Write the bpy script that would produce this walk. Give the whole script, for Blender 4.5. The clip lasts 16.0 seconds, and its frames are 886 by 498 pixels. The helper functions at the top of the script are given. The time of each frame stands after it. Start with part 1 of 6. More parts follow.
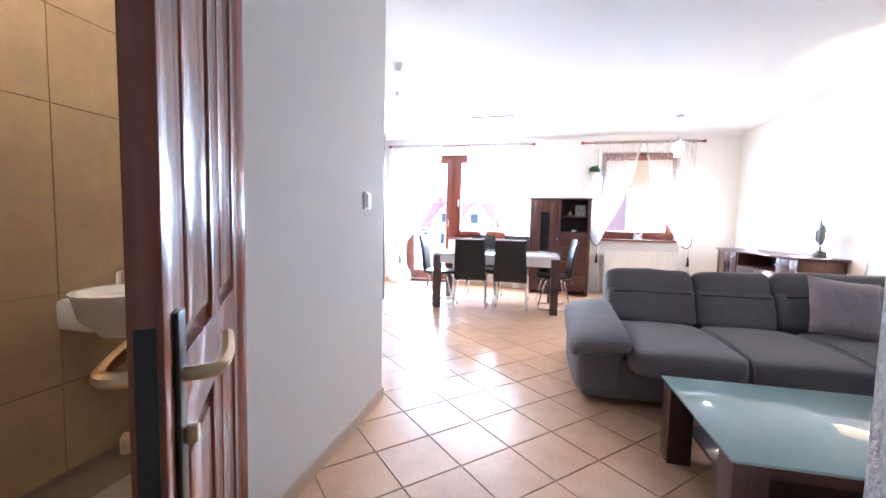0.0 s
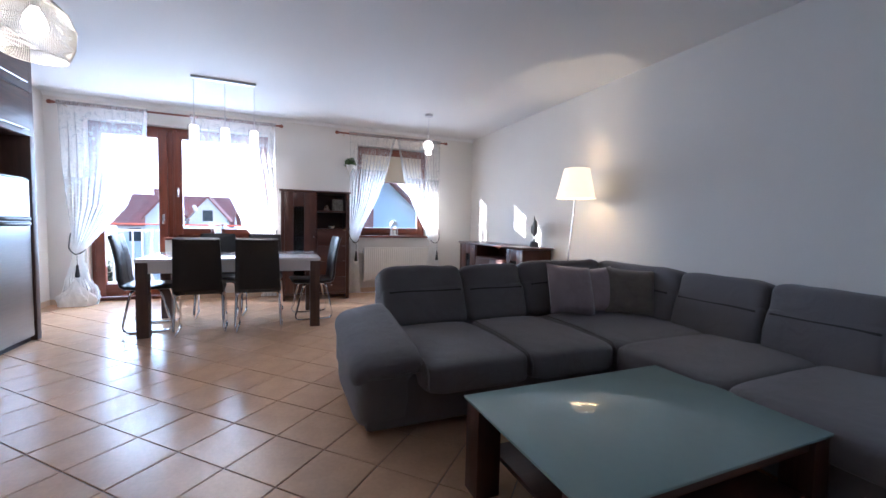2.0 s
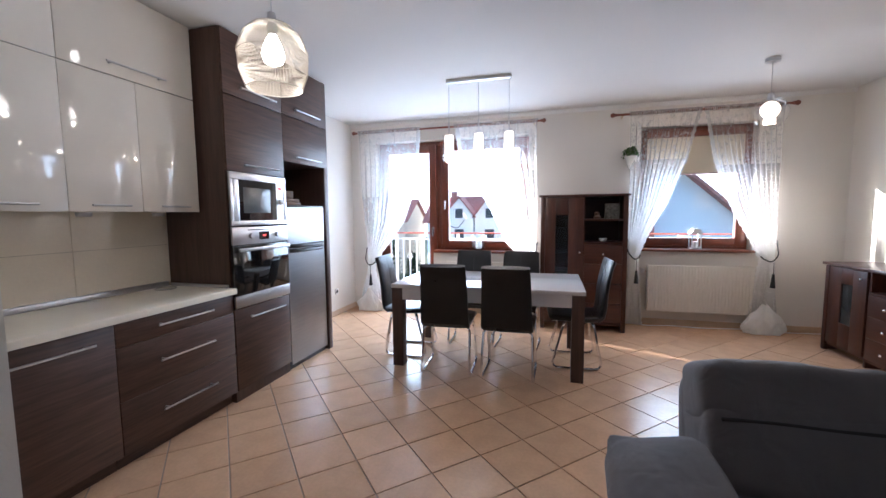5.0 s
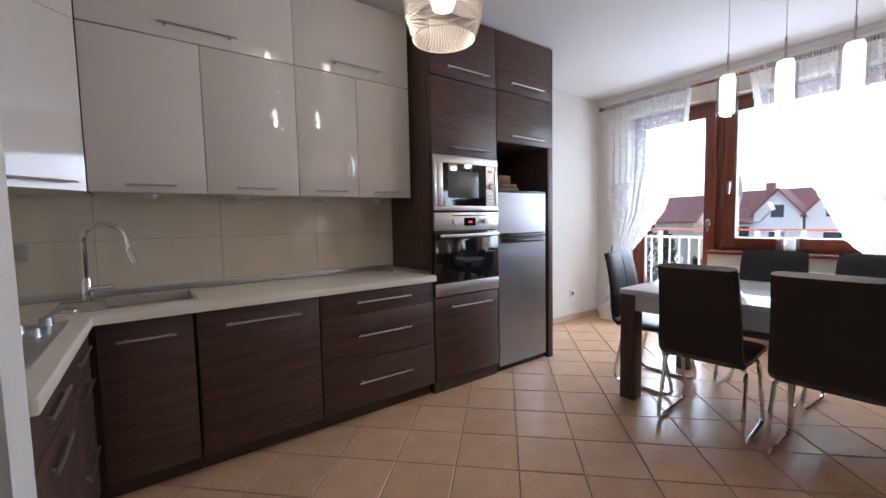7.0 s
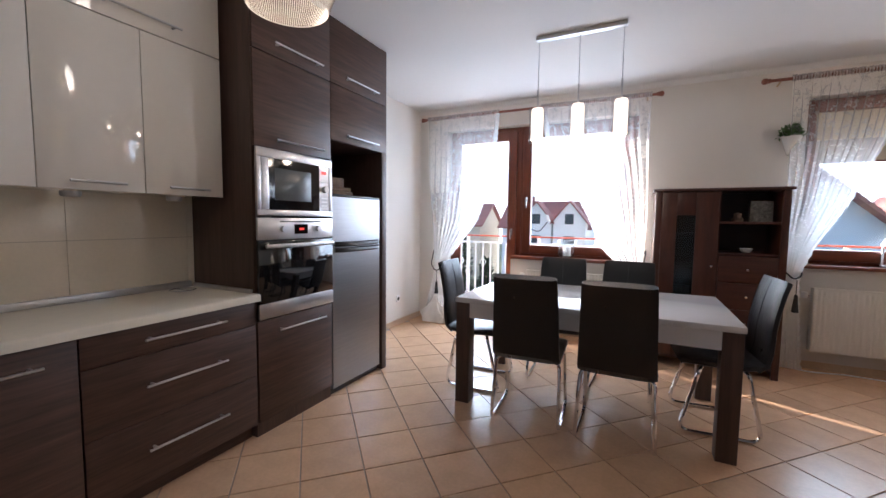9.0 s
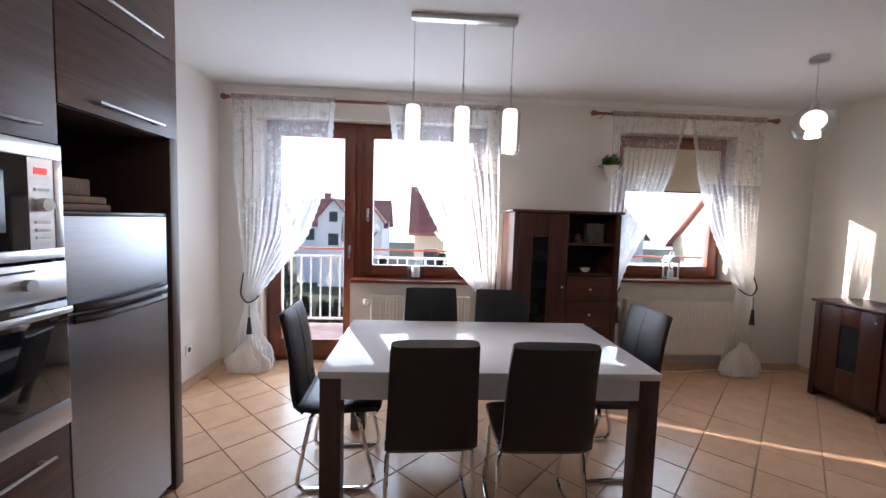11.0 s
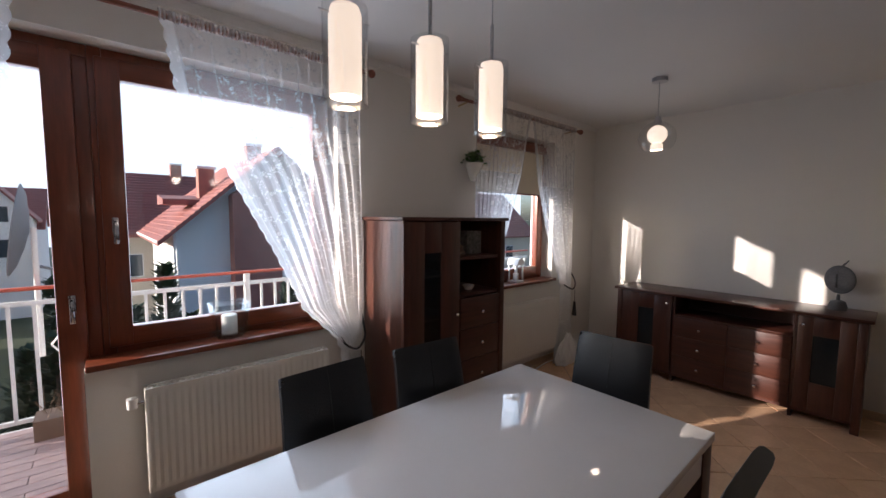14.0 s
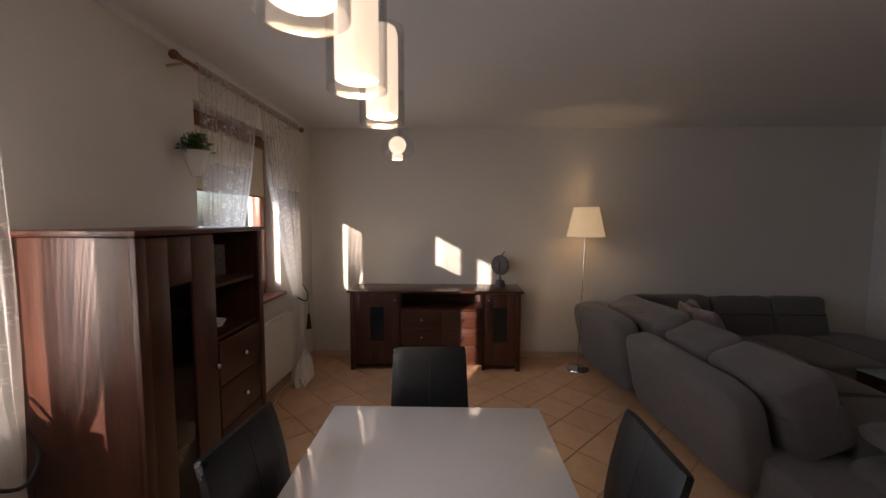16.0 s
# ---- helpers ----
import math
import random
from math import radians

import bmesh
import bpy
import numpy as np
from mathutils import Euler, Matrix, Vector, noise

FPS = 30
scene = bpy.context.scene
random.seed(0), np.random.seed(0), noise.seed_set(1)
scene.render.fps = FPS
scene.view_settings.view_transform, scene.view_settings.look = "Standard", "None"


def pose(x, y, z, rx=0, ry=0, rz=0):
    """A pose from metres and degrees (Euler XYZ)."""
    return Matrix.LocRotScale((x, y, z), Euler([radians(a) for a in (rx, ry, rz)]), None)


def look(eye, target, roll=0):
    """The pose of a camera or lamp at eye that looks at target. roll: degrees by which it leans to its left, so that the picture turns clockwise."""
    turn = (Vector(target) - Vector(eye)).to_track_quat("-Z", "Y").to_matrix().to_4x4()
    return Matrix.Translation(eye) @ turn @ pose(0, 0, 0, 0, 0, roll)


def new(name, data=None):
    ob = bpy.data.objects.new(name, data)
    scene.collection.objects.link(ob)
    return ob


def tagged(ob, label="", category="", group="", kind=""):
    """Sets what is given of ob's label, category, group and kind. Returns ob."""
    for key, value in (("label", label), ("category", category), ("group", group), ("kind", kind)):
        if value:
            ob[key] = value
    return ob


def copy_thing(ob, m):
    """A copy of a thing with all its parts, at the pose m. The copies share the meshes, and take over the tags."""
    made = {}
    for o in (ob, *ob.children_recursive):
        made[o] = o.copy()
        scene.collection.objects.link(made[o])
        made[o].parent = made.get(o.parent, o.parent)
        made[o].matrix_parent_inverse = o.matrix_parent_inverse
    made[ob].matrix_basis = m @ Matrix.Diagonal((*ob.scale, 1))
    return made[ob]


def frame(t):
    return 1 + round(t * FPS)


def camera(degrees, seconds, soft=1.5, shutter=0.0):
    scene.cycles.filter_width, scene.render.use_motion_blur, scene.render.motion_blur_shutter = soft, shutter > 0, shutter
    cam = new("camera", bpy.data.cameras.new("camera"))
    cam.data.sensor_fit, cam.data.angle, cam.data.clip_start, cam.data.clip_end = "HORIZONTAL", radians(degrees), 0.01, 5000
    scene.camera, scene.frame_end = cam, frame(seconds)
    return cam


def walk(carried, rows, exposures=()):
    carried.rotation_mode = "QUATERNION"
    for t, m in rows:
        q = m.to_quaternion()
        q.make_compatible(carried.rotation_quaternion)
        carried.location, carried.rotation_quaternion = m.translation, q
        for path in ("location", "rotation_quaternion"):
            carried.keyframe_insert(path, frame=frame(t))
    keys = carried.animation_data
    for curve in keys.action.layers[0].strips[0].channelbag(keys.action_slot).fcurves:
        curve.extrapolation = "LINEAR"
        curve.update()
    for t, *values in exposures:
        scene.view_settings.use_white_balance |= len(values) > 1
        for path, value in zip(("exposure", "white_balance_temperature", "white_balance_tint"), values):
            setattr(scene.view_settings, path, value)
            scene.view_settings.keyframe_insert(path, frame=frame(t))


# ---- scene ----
cam = camera(96.6, 16.0)
PATH = [
    (0, (0.27, 0.189, 1.19), (-0.172, 2.134, 1.048), 1.3),
    (0.5, (0.26, 0.37, 1.168), (0.162, 2.363, 1.034), 1.4),
    (1, (0.254, 0.554, 1.137), (0.49, 2.536, 1.016), 1.6),
    (1.5, (0.25, 0.726, 1.127), (0.809, 2.642, 1.008), 1.5),
    (2, (0.216, 0.904, 1.146), (0.976, 2.75, 1.025), 1.3),
    (2.5, (0.214, 1.059, 1.199), (1.029, 2.882, 1.078), 1.1),
    (3, (0.256, 1.249, 1.263), (0.905, 3.136, 1.127), 0.6),
    (3.5, (0.281, 1.454, 1.337), (0.632, 3.416, 1.182), 0.2),
    (4, (0.274, 1.659, 1.388), (0.307, 3.652, 1.232), -0.1),
    (4.2, (0.291, 1.748, 1.413), (0.208, 3.739, 1.251), -0.1),
    (6.3, (0.372, 2.652, 1.281), (-0.918, 4.173, 1.126), -1.3),
    (6.5, (0.363, 2.728, 1.269), (-1.042, 4.143, 1.117), -1.3),
    (7, (0.384, 2.846, 1.241), (-1.224, 4.028, 1.102), -1.2),
    (7.5, (0.404, 2.866, 1.241), (-1.255, 3.974, 1.1), -0.8),
    (8, (0.406, 2.862, 1.254), (-1.152, 4.108, 1.112), 0.1),
    (8.5, (0.275, 2.841, 1.283), (-0.97, 4.399, 1.136), 0.7),
    (9, (0.082, 2.877, 1.304), (-0.801, 4.666, 1.157), 0.7),
    (9.5, (-0.057, 3.032, 1.332), (-0.691, 4.923, 1.183), 0.6),
    (10, (-0.192, 3.216, 1.379), (-0.542, 5.179, 1.229), 0.8),
    (10.2, (-0.264, 3.293, 1.408), (-0.519, 5.271, 1.257), 1.1),
    (12.5, (-1.102, 4.133, 1.556), (-0.355, 5.983, 1.424), 1.0),
    (13, (-1.185, 4.413, 1.589), (-0.246, 6.173, 1.452), 0.9),
    (13.5, (-1.224, 4.688, 1.608), (-0.093, 6.331, 1.461), 0.9),
    (14, (-1.194, 4.975, 1.605), (0.113, 6.481, 1.445), 0.5),
    (14.5, (-1.189, 5.224, 1.612), (0.346, 6.497, 1.455), 0.5),
    (15, (-1.198, 5.419, 1.633), (0.533, 6.406, 1.468), 0.7),
    (15.5, (-1.175, 5.634, 1.614), (0.73, 6.222, 1.468), 0.3),
    (16, (-1.197, 5.812, 1.647), (0.797, 5.858, 1.499), 0.1),
]
# (seconds, stops, kelvin, tint) of the clip's own exposure
EXPOSURES = [(0, 4.35, 5150, 15), (0.4, 4.0, 5100, 15), (0.8, 3.5, 5050, 15), (1.4, 3.02, 5000, 14), (2.5, 2.56, 5030, 14), (4.0, 2.58, 5200, 14), (6.5, 2.2, 5700, 16), (8.5, 2.1, 5800, 17), (10.0, 1.95, 5850, 17), (12.5, 1.40, 5850, 17), (14.0, 0.76, 5950, 18), (15.0, 0.55, 6100, 19), (15.5, 0.57, 6250, 20), (16.0, 0.75, 6800, 22)]
walk(cam, [(t, look(e, g, r)) for t, e, g, r in PATH], EXPOSURES)

# ---- light ----
world = bpy.data.worlds.new("sky")
scene.world = world
world.use_nodes = True
wn = world.node_tree.nodes
sky = wn.new("ShaderNodeTexSky")
sky.sky_type, sky.sun_disc = "NISHITA", False
sky.sun_elevation, sky.sun_rotation = radians(11.4), radians(293.4)
sky.air_density, sky.dust_density = 0.7, 2.2
wn["Background"].inputs["Strength"].default_value = 0.15
world.node_tree.links.new(sky.outputs[0], wn["Background"].inputs["Color"])


def lamp(name, kind, energy, m, color=(1, 1, 1)):
    data = bpy.data.lights.new(name, kind)
    data.energy, data.color = energy, color
    ob = new(name, data)
    ob.matrix_world = m
    return ob


sun = lamp("sun", "SUN", 5.0, look((0, 0, 30), (100, -43.3, 30 - 21.9)), (1.0, 0.86, 0.7))
sun.data.angle = radians(0.5)
for wx, wz, ww, wh in ((-1.08, 1.35, 2.0, 1.9), (2.0, 1.45, 1.1, 0.9)):
    sky_lamp = lamp("window_daylight", "AREA", 5.8 * ww * wh, look((wx, 7.86, wz), (wx, 0, wz - 1.5)), (0.78, 0.89, 1.0))
    sky_lamp.data.shape, sky_lamp.data.size, sky_lamp.data.size_y = "RECTANGLE", ww, wh


# ---- materials ----
def material(name, color, rough=0.5, metal=0.0, vary=0.15, scale=6.0, grain=60.0, bump=0.05, stretch=(1, 1, 1), coat=0.0, per_object=0.0, glow=None, sheen=0.0, crease=0.0):
    """A painted, stone, cloth or wood surface: tone drifts at a coarse and a fine scale, with fine relief."""
    m = bpy.data.materials.new(name)
    m.use_nodes = True
    n, k = m.node_tree.nodes, m.node_tree.links
    b = n["Principled BSDF"]
    at = n.new("ShaderNodeTexCoord")
    mp = n.new("ShaderNodeMapping")
    mp.inputs["Scale"].default_value = stretch
    k.new(at.outputs["Object"], mp.inputs["Vector"])
    coarse, fine = n.new("ShaderNodeTexNoise"), n.new("ShaderNodeTexNoise")
    for tex, s, d in ((coarse, scale, 3), (fine, grain, 4)):
        tex.inputs["Scale"].default_value, tex.inputs["Detail"].default_value = s, d
        k.new(mp.outputs[0], tex.inputs["Vector"])
    mix = n.new("ShaderNodeMath")
    mix.operation = "MULTIPLY_ADD"
    k.new(coarse.outputs[0], mix.inputs[0])
    mix.inputs[1].default_value = 0.6
    half = n.new("ShaderNodeMath")
    half.operation = "MULTIPLY"
    k.new(fine.outputs[0], half.inputs[0])
    half.inputs[1].default_value = 0.4
    k.new(half.outputs[0], mix.inputs[2])
    last = mix.outputs[0]
    if per_object:
        info = n.new("ShaderNodeObjectInfo")
        add = n.new("ShaderNodeMath")
        add.operation = "MULTIPLY_ADD"
        k.new(info.outputs["Random"], add.inputs[0])
        add.inputs[1].default_value = per_object
        k.new(last, add.inputs[2])
        last = add.outputs[0]
    ramp = n.new("ShaderNodeValToRGB")
    ramp.color_ramp.elements[0].position, ramp.color_ramp.elements[1].position = 0.28, 0.72 + per_object
    lo, hi = [c * (1 - vary) for c in color], [min(1, c * (1 + vary)) for c in color]
    ramp.color_ramp.elements[0].color, ramp.color_ramp.elements[1].color = (*lo, 1), (*hi, 1)
    k.new(last, ramp.inputs[0])
    k.new(ramp.outputs[0], b.inputs["Base Color"])
    b.inputs["Metallic"].default_value = metal
    rr = n.new("ShaderNodeMapRange")
    rr.inputs["To Min"].default_value, rr.inputs["To Max"].default_value = max(0.02, rough * 0.85), min(1, rough * 1.15)
    k.new(coarse.outputs[0], rr.inputs["Value"])
    k.new(rr.outputs[0], b.inputs["Roughness"])
    b.inputs["Coat Weight"].default_value, b.inputs["Coat Roughness"].default_value = coat, 0.06
    b.inputs["Sheen Weight"].default_value, b.inputs["Sheen Roughness"].default_value = sheen, 0.5
    if bump:
        bp = n.new("ShaderNodeBump")
        bp.inputs["Strength"].default_value, bp.inputs["Distance"].default_value = bump, 0.01
        k.new(fine.outputs[0], bp.inputs["Height"])
        k.new(bp.outputs[0], b.inputs["Normal"])
        if crease:
            fold, folds = n.new("ShaderNodeBump"), n.new("ShaderNodeTexNoise")
            folds.inputs["Scale"].default_value, folds.inputs["Detail"].default_value, folds.inputs["Distortion"].default_value = 9.0, 2.0, 1.2
            k.new(mp.outputs[0], folds.inputs["Vector"])
            fold.inputs["Strength"].default_value, fold.inputs["Distance"].default_value = crease, 0.03
            k.new(folds.outputs[0], fold.inputs["Height"])
            k.new(fold.outputs[0], bp.inputs["Normal"])
    if glow:
        b.inputs["Emission Color"].default_value, b.inputs["Emission Strength"].default_value = (*glow[:3], 1), glow[3]
    return m


def clear_glass(name, tint=(0.97, 0.99, 0.98), ior=0.035, rough=0.0):
    """A thin pane: light goes straight through, gloss grows at a flat angle."""
    m = bpy.data.materials.new(name)
    m.use_nodes = True
    n, k = m.node_tree.nodes, m.node_tree.links
    n.remove(n["Principled BSDF"])
    t, g, f, mx = n.new("ShaderNodeBsdfTransparent"), n.new("ShaderNodeBsdfGlossy"), n.new("ShaderNodeLayerWeight"), n.new("ShaderNodeMixShader")
    t.inputs[0].default_value, g.inputs["Roughness"].default_value = (*tint, 1), rough
    steep, low = n.new("ShaderNodeMath"), n.new("ShaderNodeMath")
    steep.operation, steep.inputs[1].default_value = "POWER", 4.0
    low.operation, low.inputs[1].default_value, low.inputs[2].default_value = "MULTIPLY_ADD", 0.55, ior
    k.new(f.outputs["Facing"], steep.inputs[0])
    k.new(steep.outputs[0], low.inputs[0])
    for a, b in ((low.outputs[0], mx.inputs[0]), (t.outputs[0], mx.inputs[1]), (g.outputs[0], mx.inputs[2]), (mx.outputs[0], n["Material Output"].inputs[0])):
        k.new(a, b)
    return m


def lace(name):
    """Sheer white voile with woven flowers; the more it is gathered, the less shows through."""
    m = bpy.data.materials.new(name)
    m.use_nodes = True
    n, k = m.node_tree.nodes, m.node_tree.links
    n.remove(n["Principled BSDF"])

    def calc(op, a, b):
        node = n.new("ShaderNodeMath")
        node.operation = op
        for slot, v in ((0, a), (1, b)):
            if isinstance(v, (int, float)):
                node.inputs[slot].default_value = v
            else:
                k.new(v, node.inputs[slot])
        return node.outputs[0]

    at, warp, thread = n.new("ShaderNodeTexCoord"), n.new("ShaderNodeTexNoise"), n.new("ShaderNodeTexNoise")
    flat, mixed, petals = n.new("ShaderNodeMapping"), n.new("ShaderNodeMixRGB"), n.new("ShaderNodeTexVoronoi")
    flat.inputs["Scale"].default_value = (1, 0, 1)
    k.new(at.outputs["Object"], flat.inputs["Vector"])
    warp.inputs["Scale"].default_value, warp.inputs["Detail"].default_value = 22, 3
    thread.inputs["Scale"].default_value, thread.inputs["Detail"].default_value = 130, 2
    for tex in (warp, thread):
        k.new(flat.outputs[0], tex.inputs["Vector"])
    mixed.inputs[0].default_value = 0.16
    k.new(flat.outputs[0], mixed.inputs[1])
    k.new(warp.outputs["Color"], mixed.inputs[2])
    petals.inputs["Scale"].default_value = 21
    k.new(mixed.outputs[0], petals.inputs["Vector"])
    ramp = n.new("ShaderNodeValToRGB")
    ramp.color_ramp.elements[0].position, ramp.color_ramp.elements[0].color = 0.30, (1, 1, 1, 1)
    ramp.color_ramp.elements[1].position, ramp.color_ramp.elements[1].color = 0.38, (0, 0, 0, 1)
    k.new(petals.outputs["Distance"], ramp.inputs[0])
    tuft = n.new("ShaderNodeMapRange")
    tuft.inputs["From Min"].default_value, tuft.inputs["From Max"].default_value = 0.42, 0.55
    k.new(thread.outputs[0], tuft.inputs["Value"])
    motif = calc("MULTIPLY", ramp.outputs[0], tuft.outputs[0])
    folds = n.new("ShaderNodeAttribute")
    folds.attribute_name = "gather"
    open_share = calc("POWER", 0.77, folds.outputs["Fac"])
    see = calc("MULTIPLY", open_share, calc("SUBTRACT", 1.0, calc("MULTIPLY", motif, 0.30)))
    d, l, t = n.new("ShaderNodeBsdfDiffuse"), n.new("ShaderNodeBsdfTranslucent"), n.new("ShaderNodeBsdfTransparent")
    d.inputs[0].default_value, l.inputs[0].default_value = (0.9, 0.9, 0.89, 1), (0.98, 0.98, 0.97, 1)
    cloth, mx = n.new("ShaderNodeMixShader"), n.new("ShaderNodeMixShader")
    cloth.inputs[0].default_value = 0.85
    for a, b in ((d.outputs[0], cloth.inputs[1]), (l.outputs[0], cloth.inputs[2]), (see, mx.inputs[0]), (cloth.outputs[0], mx.inputs[1]), (t.outputs[0], mx.inputs[2]), (mx.outputs[0], n["Material Output"].inputs[0])):
        k.new(a, b)
    return m


WALL = material("white_wall_paint", (0.72, 0.69, 0.64), 0.7, vary=0.03, scale=1.2, grain=160, bump=0.12)
PLASTER = material("rough_white_plaster", (0.70, 0.69, 0.68), 0.8, vary=0.08, scale=14, grain=70, bump=0.9)
CEIL = material("white_ceiling_paint", (0.72, 0.71, 0.69), 0.75, vary=0.02, scale=1, grain=150, bump=0.06)
TILE = material("beige_floor_tile", (0.68, 0.43, 0.26), 0.25, vary=0.17, scale=7, grain=45, bump=0.06, per_object=0.22)
GROUT = material("grey_grout", (0.33, 0.27, 0.21), 0.9, vary=0.15, scale=9, grain=120)
SKIRT = material("beige_skirting_tile", (0.58, 0.43, 0.29), 0.3, vary=0.12, scale=8, grain=60)
WENGE_Y = material("dark_brown_wood_grain", (0.078, 0.041, 0.029), 0.42, vary=0.6, scale=2.2, grain=7, bump=0.06, stretch=(9, 0.9, 14))
WENGE = material("dark_brown_wood", (0.075, 0.041, 0.030), 0.42, vary=0.4, scale=2.2, grain=7, bump=0.06, stretch=(14, 14, 0.9))
CREAM = material("glossy_cream_lacquer", (0.76, 0.72, 0.655), 0.06, vary=0.02, scale=2, grain=30, bump=0.0, coat=0.6)
COUNTER = material("cream_worktop", (0.82, 0.76, 0.64), 0.3, vary=0.05, scale=20, grain=300, bump=0.02)
SPLASH = material("beige_glazed_tile", (0.77, 0.69, 0.56), 0.1, vary=0.06, scale=4, grain=60, bump=0.02, coat=0.4)
STEEL = material("brushed_steel", (0.55, 0.55, 0.56), 0.3, 1.0, vary=0.08, scale=3, grain=20, bump=0.03, stretch=(1, 1, 30))
FRIDGE = material("dark_silver_steel", (0.36, 0.37, 0.39), 0.30, 1.0, vary=0.08, scale=3, grain=20, bump=0.03, stretch=(1, 1, 30))
CHROME = material("chrome", (0.8, 0.8, 0.82), 0.08, 1.0, vary=0.03, bump=0.0)
BLACK_GLASS = material("black_oven_glass", (0.008, 0.008, 0.009), 0.04, vary=0.1, bump=0.0, coat=0.5)
BLACK = material("black_plastic", (0.015, 0.015, 0.016), 0.35, vary=0.15, grain=200, bump=0.03)
GREY_GLASS = material("grey_display", (0.10, 0.11, 0.11), 0.2, vary=0.1, bump=0)
LEATHER = material("black_leather", (0.011, 0.012, 0.014), 0.29, vary=0.2, scale=8, grain=180, bump=0.25, crease=0.06)
WHITE_GLOSS = material("white_gloss_lacquer", (0.72, 0.71, 0.72), 0.02, vary=0.02, bump=0.0)
WHITE_GLOSS.node_tree.nodes["Principled BSDF"].inputs["Specular IOR Level"].default_value = 0.32
CHERRY = material("cherry_brown_wood", (0.060, 0.018, 0.010), 0.36, vary=0.45, scale=2.5, grain=8, bump=0.05, stretch=(10, 10, 0.9), coat=0.05)
CHERRY_H = material("cherry_brown_wood_flat", (0.060, 0.018, 0.010), 0.36, vary=0.45, scale=2.5, grain=8, bump=0.05, stretch=(9, 0.9, 14), coat=0.1)
CHERRY_X = material("cherry_brown_wood_wide", (0.060, 0.018, 0.010), 0.36, vary=0.45, scale=2.5, grain=8, bump=0.05, stretch=(0.9, 9, 14), coat=0.1)
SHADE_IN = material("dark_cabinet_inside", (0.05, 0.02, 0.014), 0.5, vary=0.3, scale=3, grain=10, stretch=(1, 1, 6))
MAHOGANY = material("mahogany_window_frame", (0.17, 0.042, 0.018), 0.3, vary=0.35, scale=3, grain=10, bump=0.04, stretch=(10, 10, 1), coat=0.2)
MAHOGANY_X = material("mahogany_window_rail", (0.17, 0.042, 0.018), 0.3, vary=0.35, scale=3, grain=10, bump=0.04, stretch=(1, 10, 10), coat=0.2)
SOFA = material("grey_sofa_fabric", (0.125, 0.112, 0.112), 0.85, vary=0.18, scale=5, grain=420, bump=0.35, sheen=0.25, crease=0.22)
SEAM = material("dark_grey_stitching", (0.035, 0.032, 0.032), 0.9, vary=0.2, grain=300, bump=0.1)
PILLOW = material("mauve_velvet", (0.30, 0.235, 0.24), 0.8, vary=0.2, scale=7, grain=300, bump=0.3, sheen=0.5, crease=0.3)
PILLOW_B = material("olive_brown_velvet", (0.15, 0.122, 0.10), 0.8, vary=0.4, scale=9, grain=260, bump=0.3, sheen=0.4, crease=0.4)
FROST = material("frosted_green_glass", (0.27, 0.36, 0.34), 0.02, vary=0.03, scale=2, grain=30, bump=0.0)
RAD = material("white_radiator_enamel", (0.78, 0.76, 0.70), 0.35, vary=0.03, bump=0.0)
WHITE = material("white_plastic", (0.8, 0.8, 0.79), 0.4, vary=0.04, grain=120, bump=0.02)
STONE_SINK = material("beige_composite_sink", (0.52, 0.45, 0.36), 0.45, vary=0.1, scale=40, grain=400, bump=0.04)
RODWOOD = material("dark_red_wood_rod", (0.20, 0.06, 0.03), 0.35, vary=0.3, stretch=(1, 10, 10))
DOORWOOD = material("red_brown_door_wood", (0.20, 0.060, 0.03), 0.25, vary=0.3, scale=2.5, grain=9, bump=0.04, stretch=(10, 10, 0.9), coat=0.4)
BATH = material("beige_bathroom_tile", (0.42, 0.31, 0.18), 0.14, vary=0.12, scale=5, grain=30, bump=0.03, coat=0.3)
PORCELAIN = material("white_porcelain", (0.82, 0.82, 0.80), 0.12, vary=0.02, bump=0)
BRONZE = material("dark_bronze_plate", (0.045, 0.038, 0.03), 0.3, 0.9, vary=0.2, bump=0.02)
BRASS = material("worn_brass", (0.55, 0.42, 0.24), 0.28, 1.0, vary=0.15, bump=0.02)
LEAF = material("green_leaf", (0.06, 0.13, 0.03), 0.55, vary=0.5, scale=30, grain=90)
PINE = material("dark_conifer", (0.025, 0.05, 0.022), 0.8, vary=0.5, scale=2, grain=8)
GRASS = material("winter_grass", (0.04, 0.055, 0.022), 0.95, vary=0.35, scale=0.4, grain=5)
ROOF = material("red_brown_roof_tile", (0.29, 0.10, 0.085), 0.6, vary=0.3, scale=0.8, grain=6)
RENDER_W = material("white_house_render", (0.84, 0.85, 0.86), 0.85, vary=0.05, scale=0.5, grain=20)
RENDER_Y = material("cream_house_render", (0.62, 0.55, 0.44), 0.85, vary=0.06, scale=0.5, grain=20)
BRICKRED = material("pink_brick", (0.36, 0.16, 0.13), 0.8, vary=0.2, scale=3, grain=25)
PANE_FAR = material("far_window_glass", (0.05, 0.065, 0.08), 0.08, vary=0.2, bump=0)
RAILWHITE = material("white_painted_steel", (0.78, 0.78, 0.78), 0.4, vary=0.04, scale=5, grain=80)
RAILRED = material("red_painted_rail", (0.55, 0.10, 0.05), 0.4, vary=0.12, scale=6)
DECK = material("pinkish_wood_deck", (0.46, 0.34, 0.33), 0.6, vary=0.25, scale=3, grain=12, stretch=(1, 10, 10), per_object=0.2)
DISH = material("grey_dish_metal", (0.22, 0.23, 0.25), 0.5, 0.3, vary=0.1)
CLAY = material("brown_planter", (0.16, 0.10, 0.07), 0.7, vary=0.2)
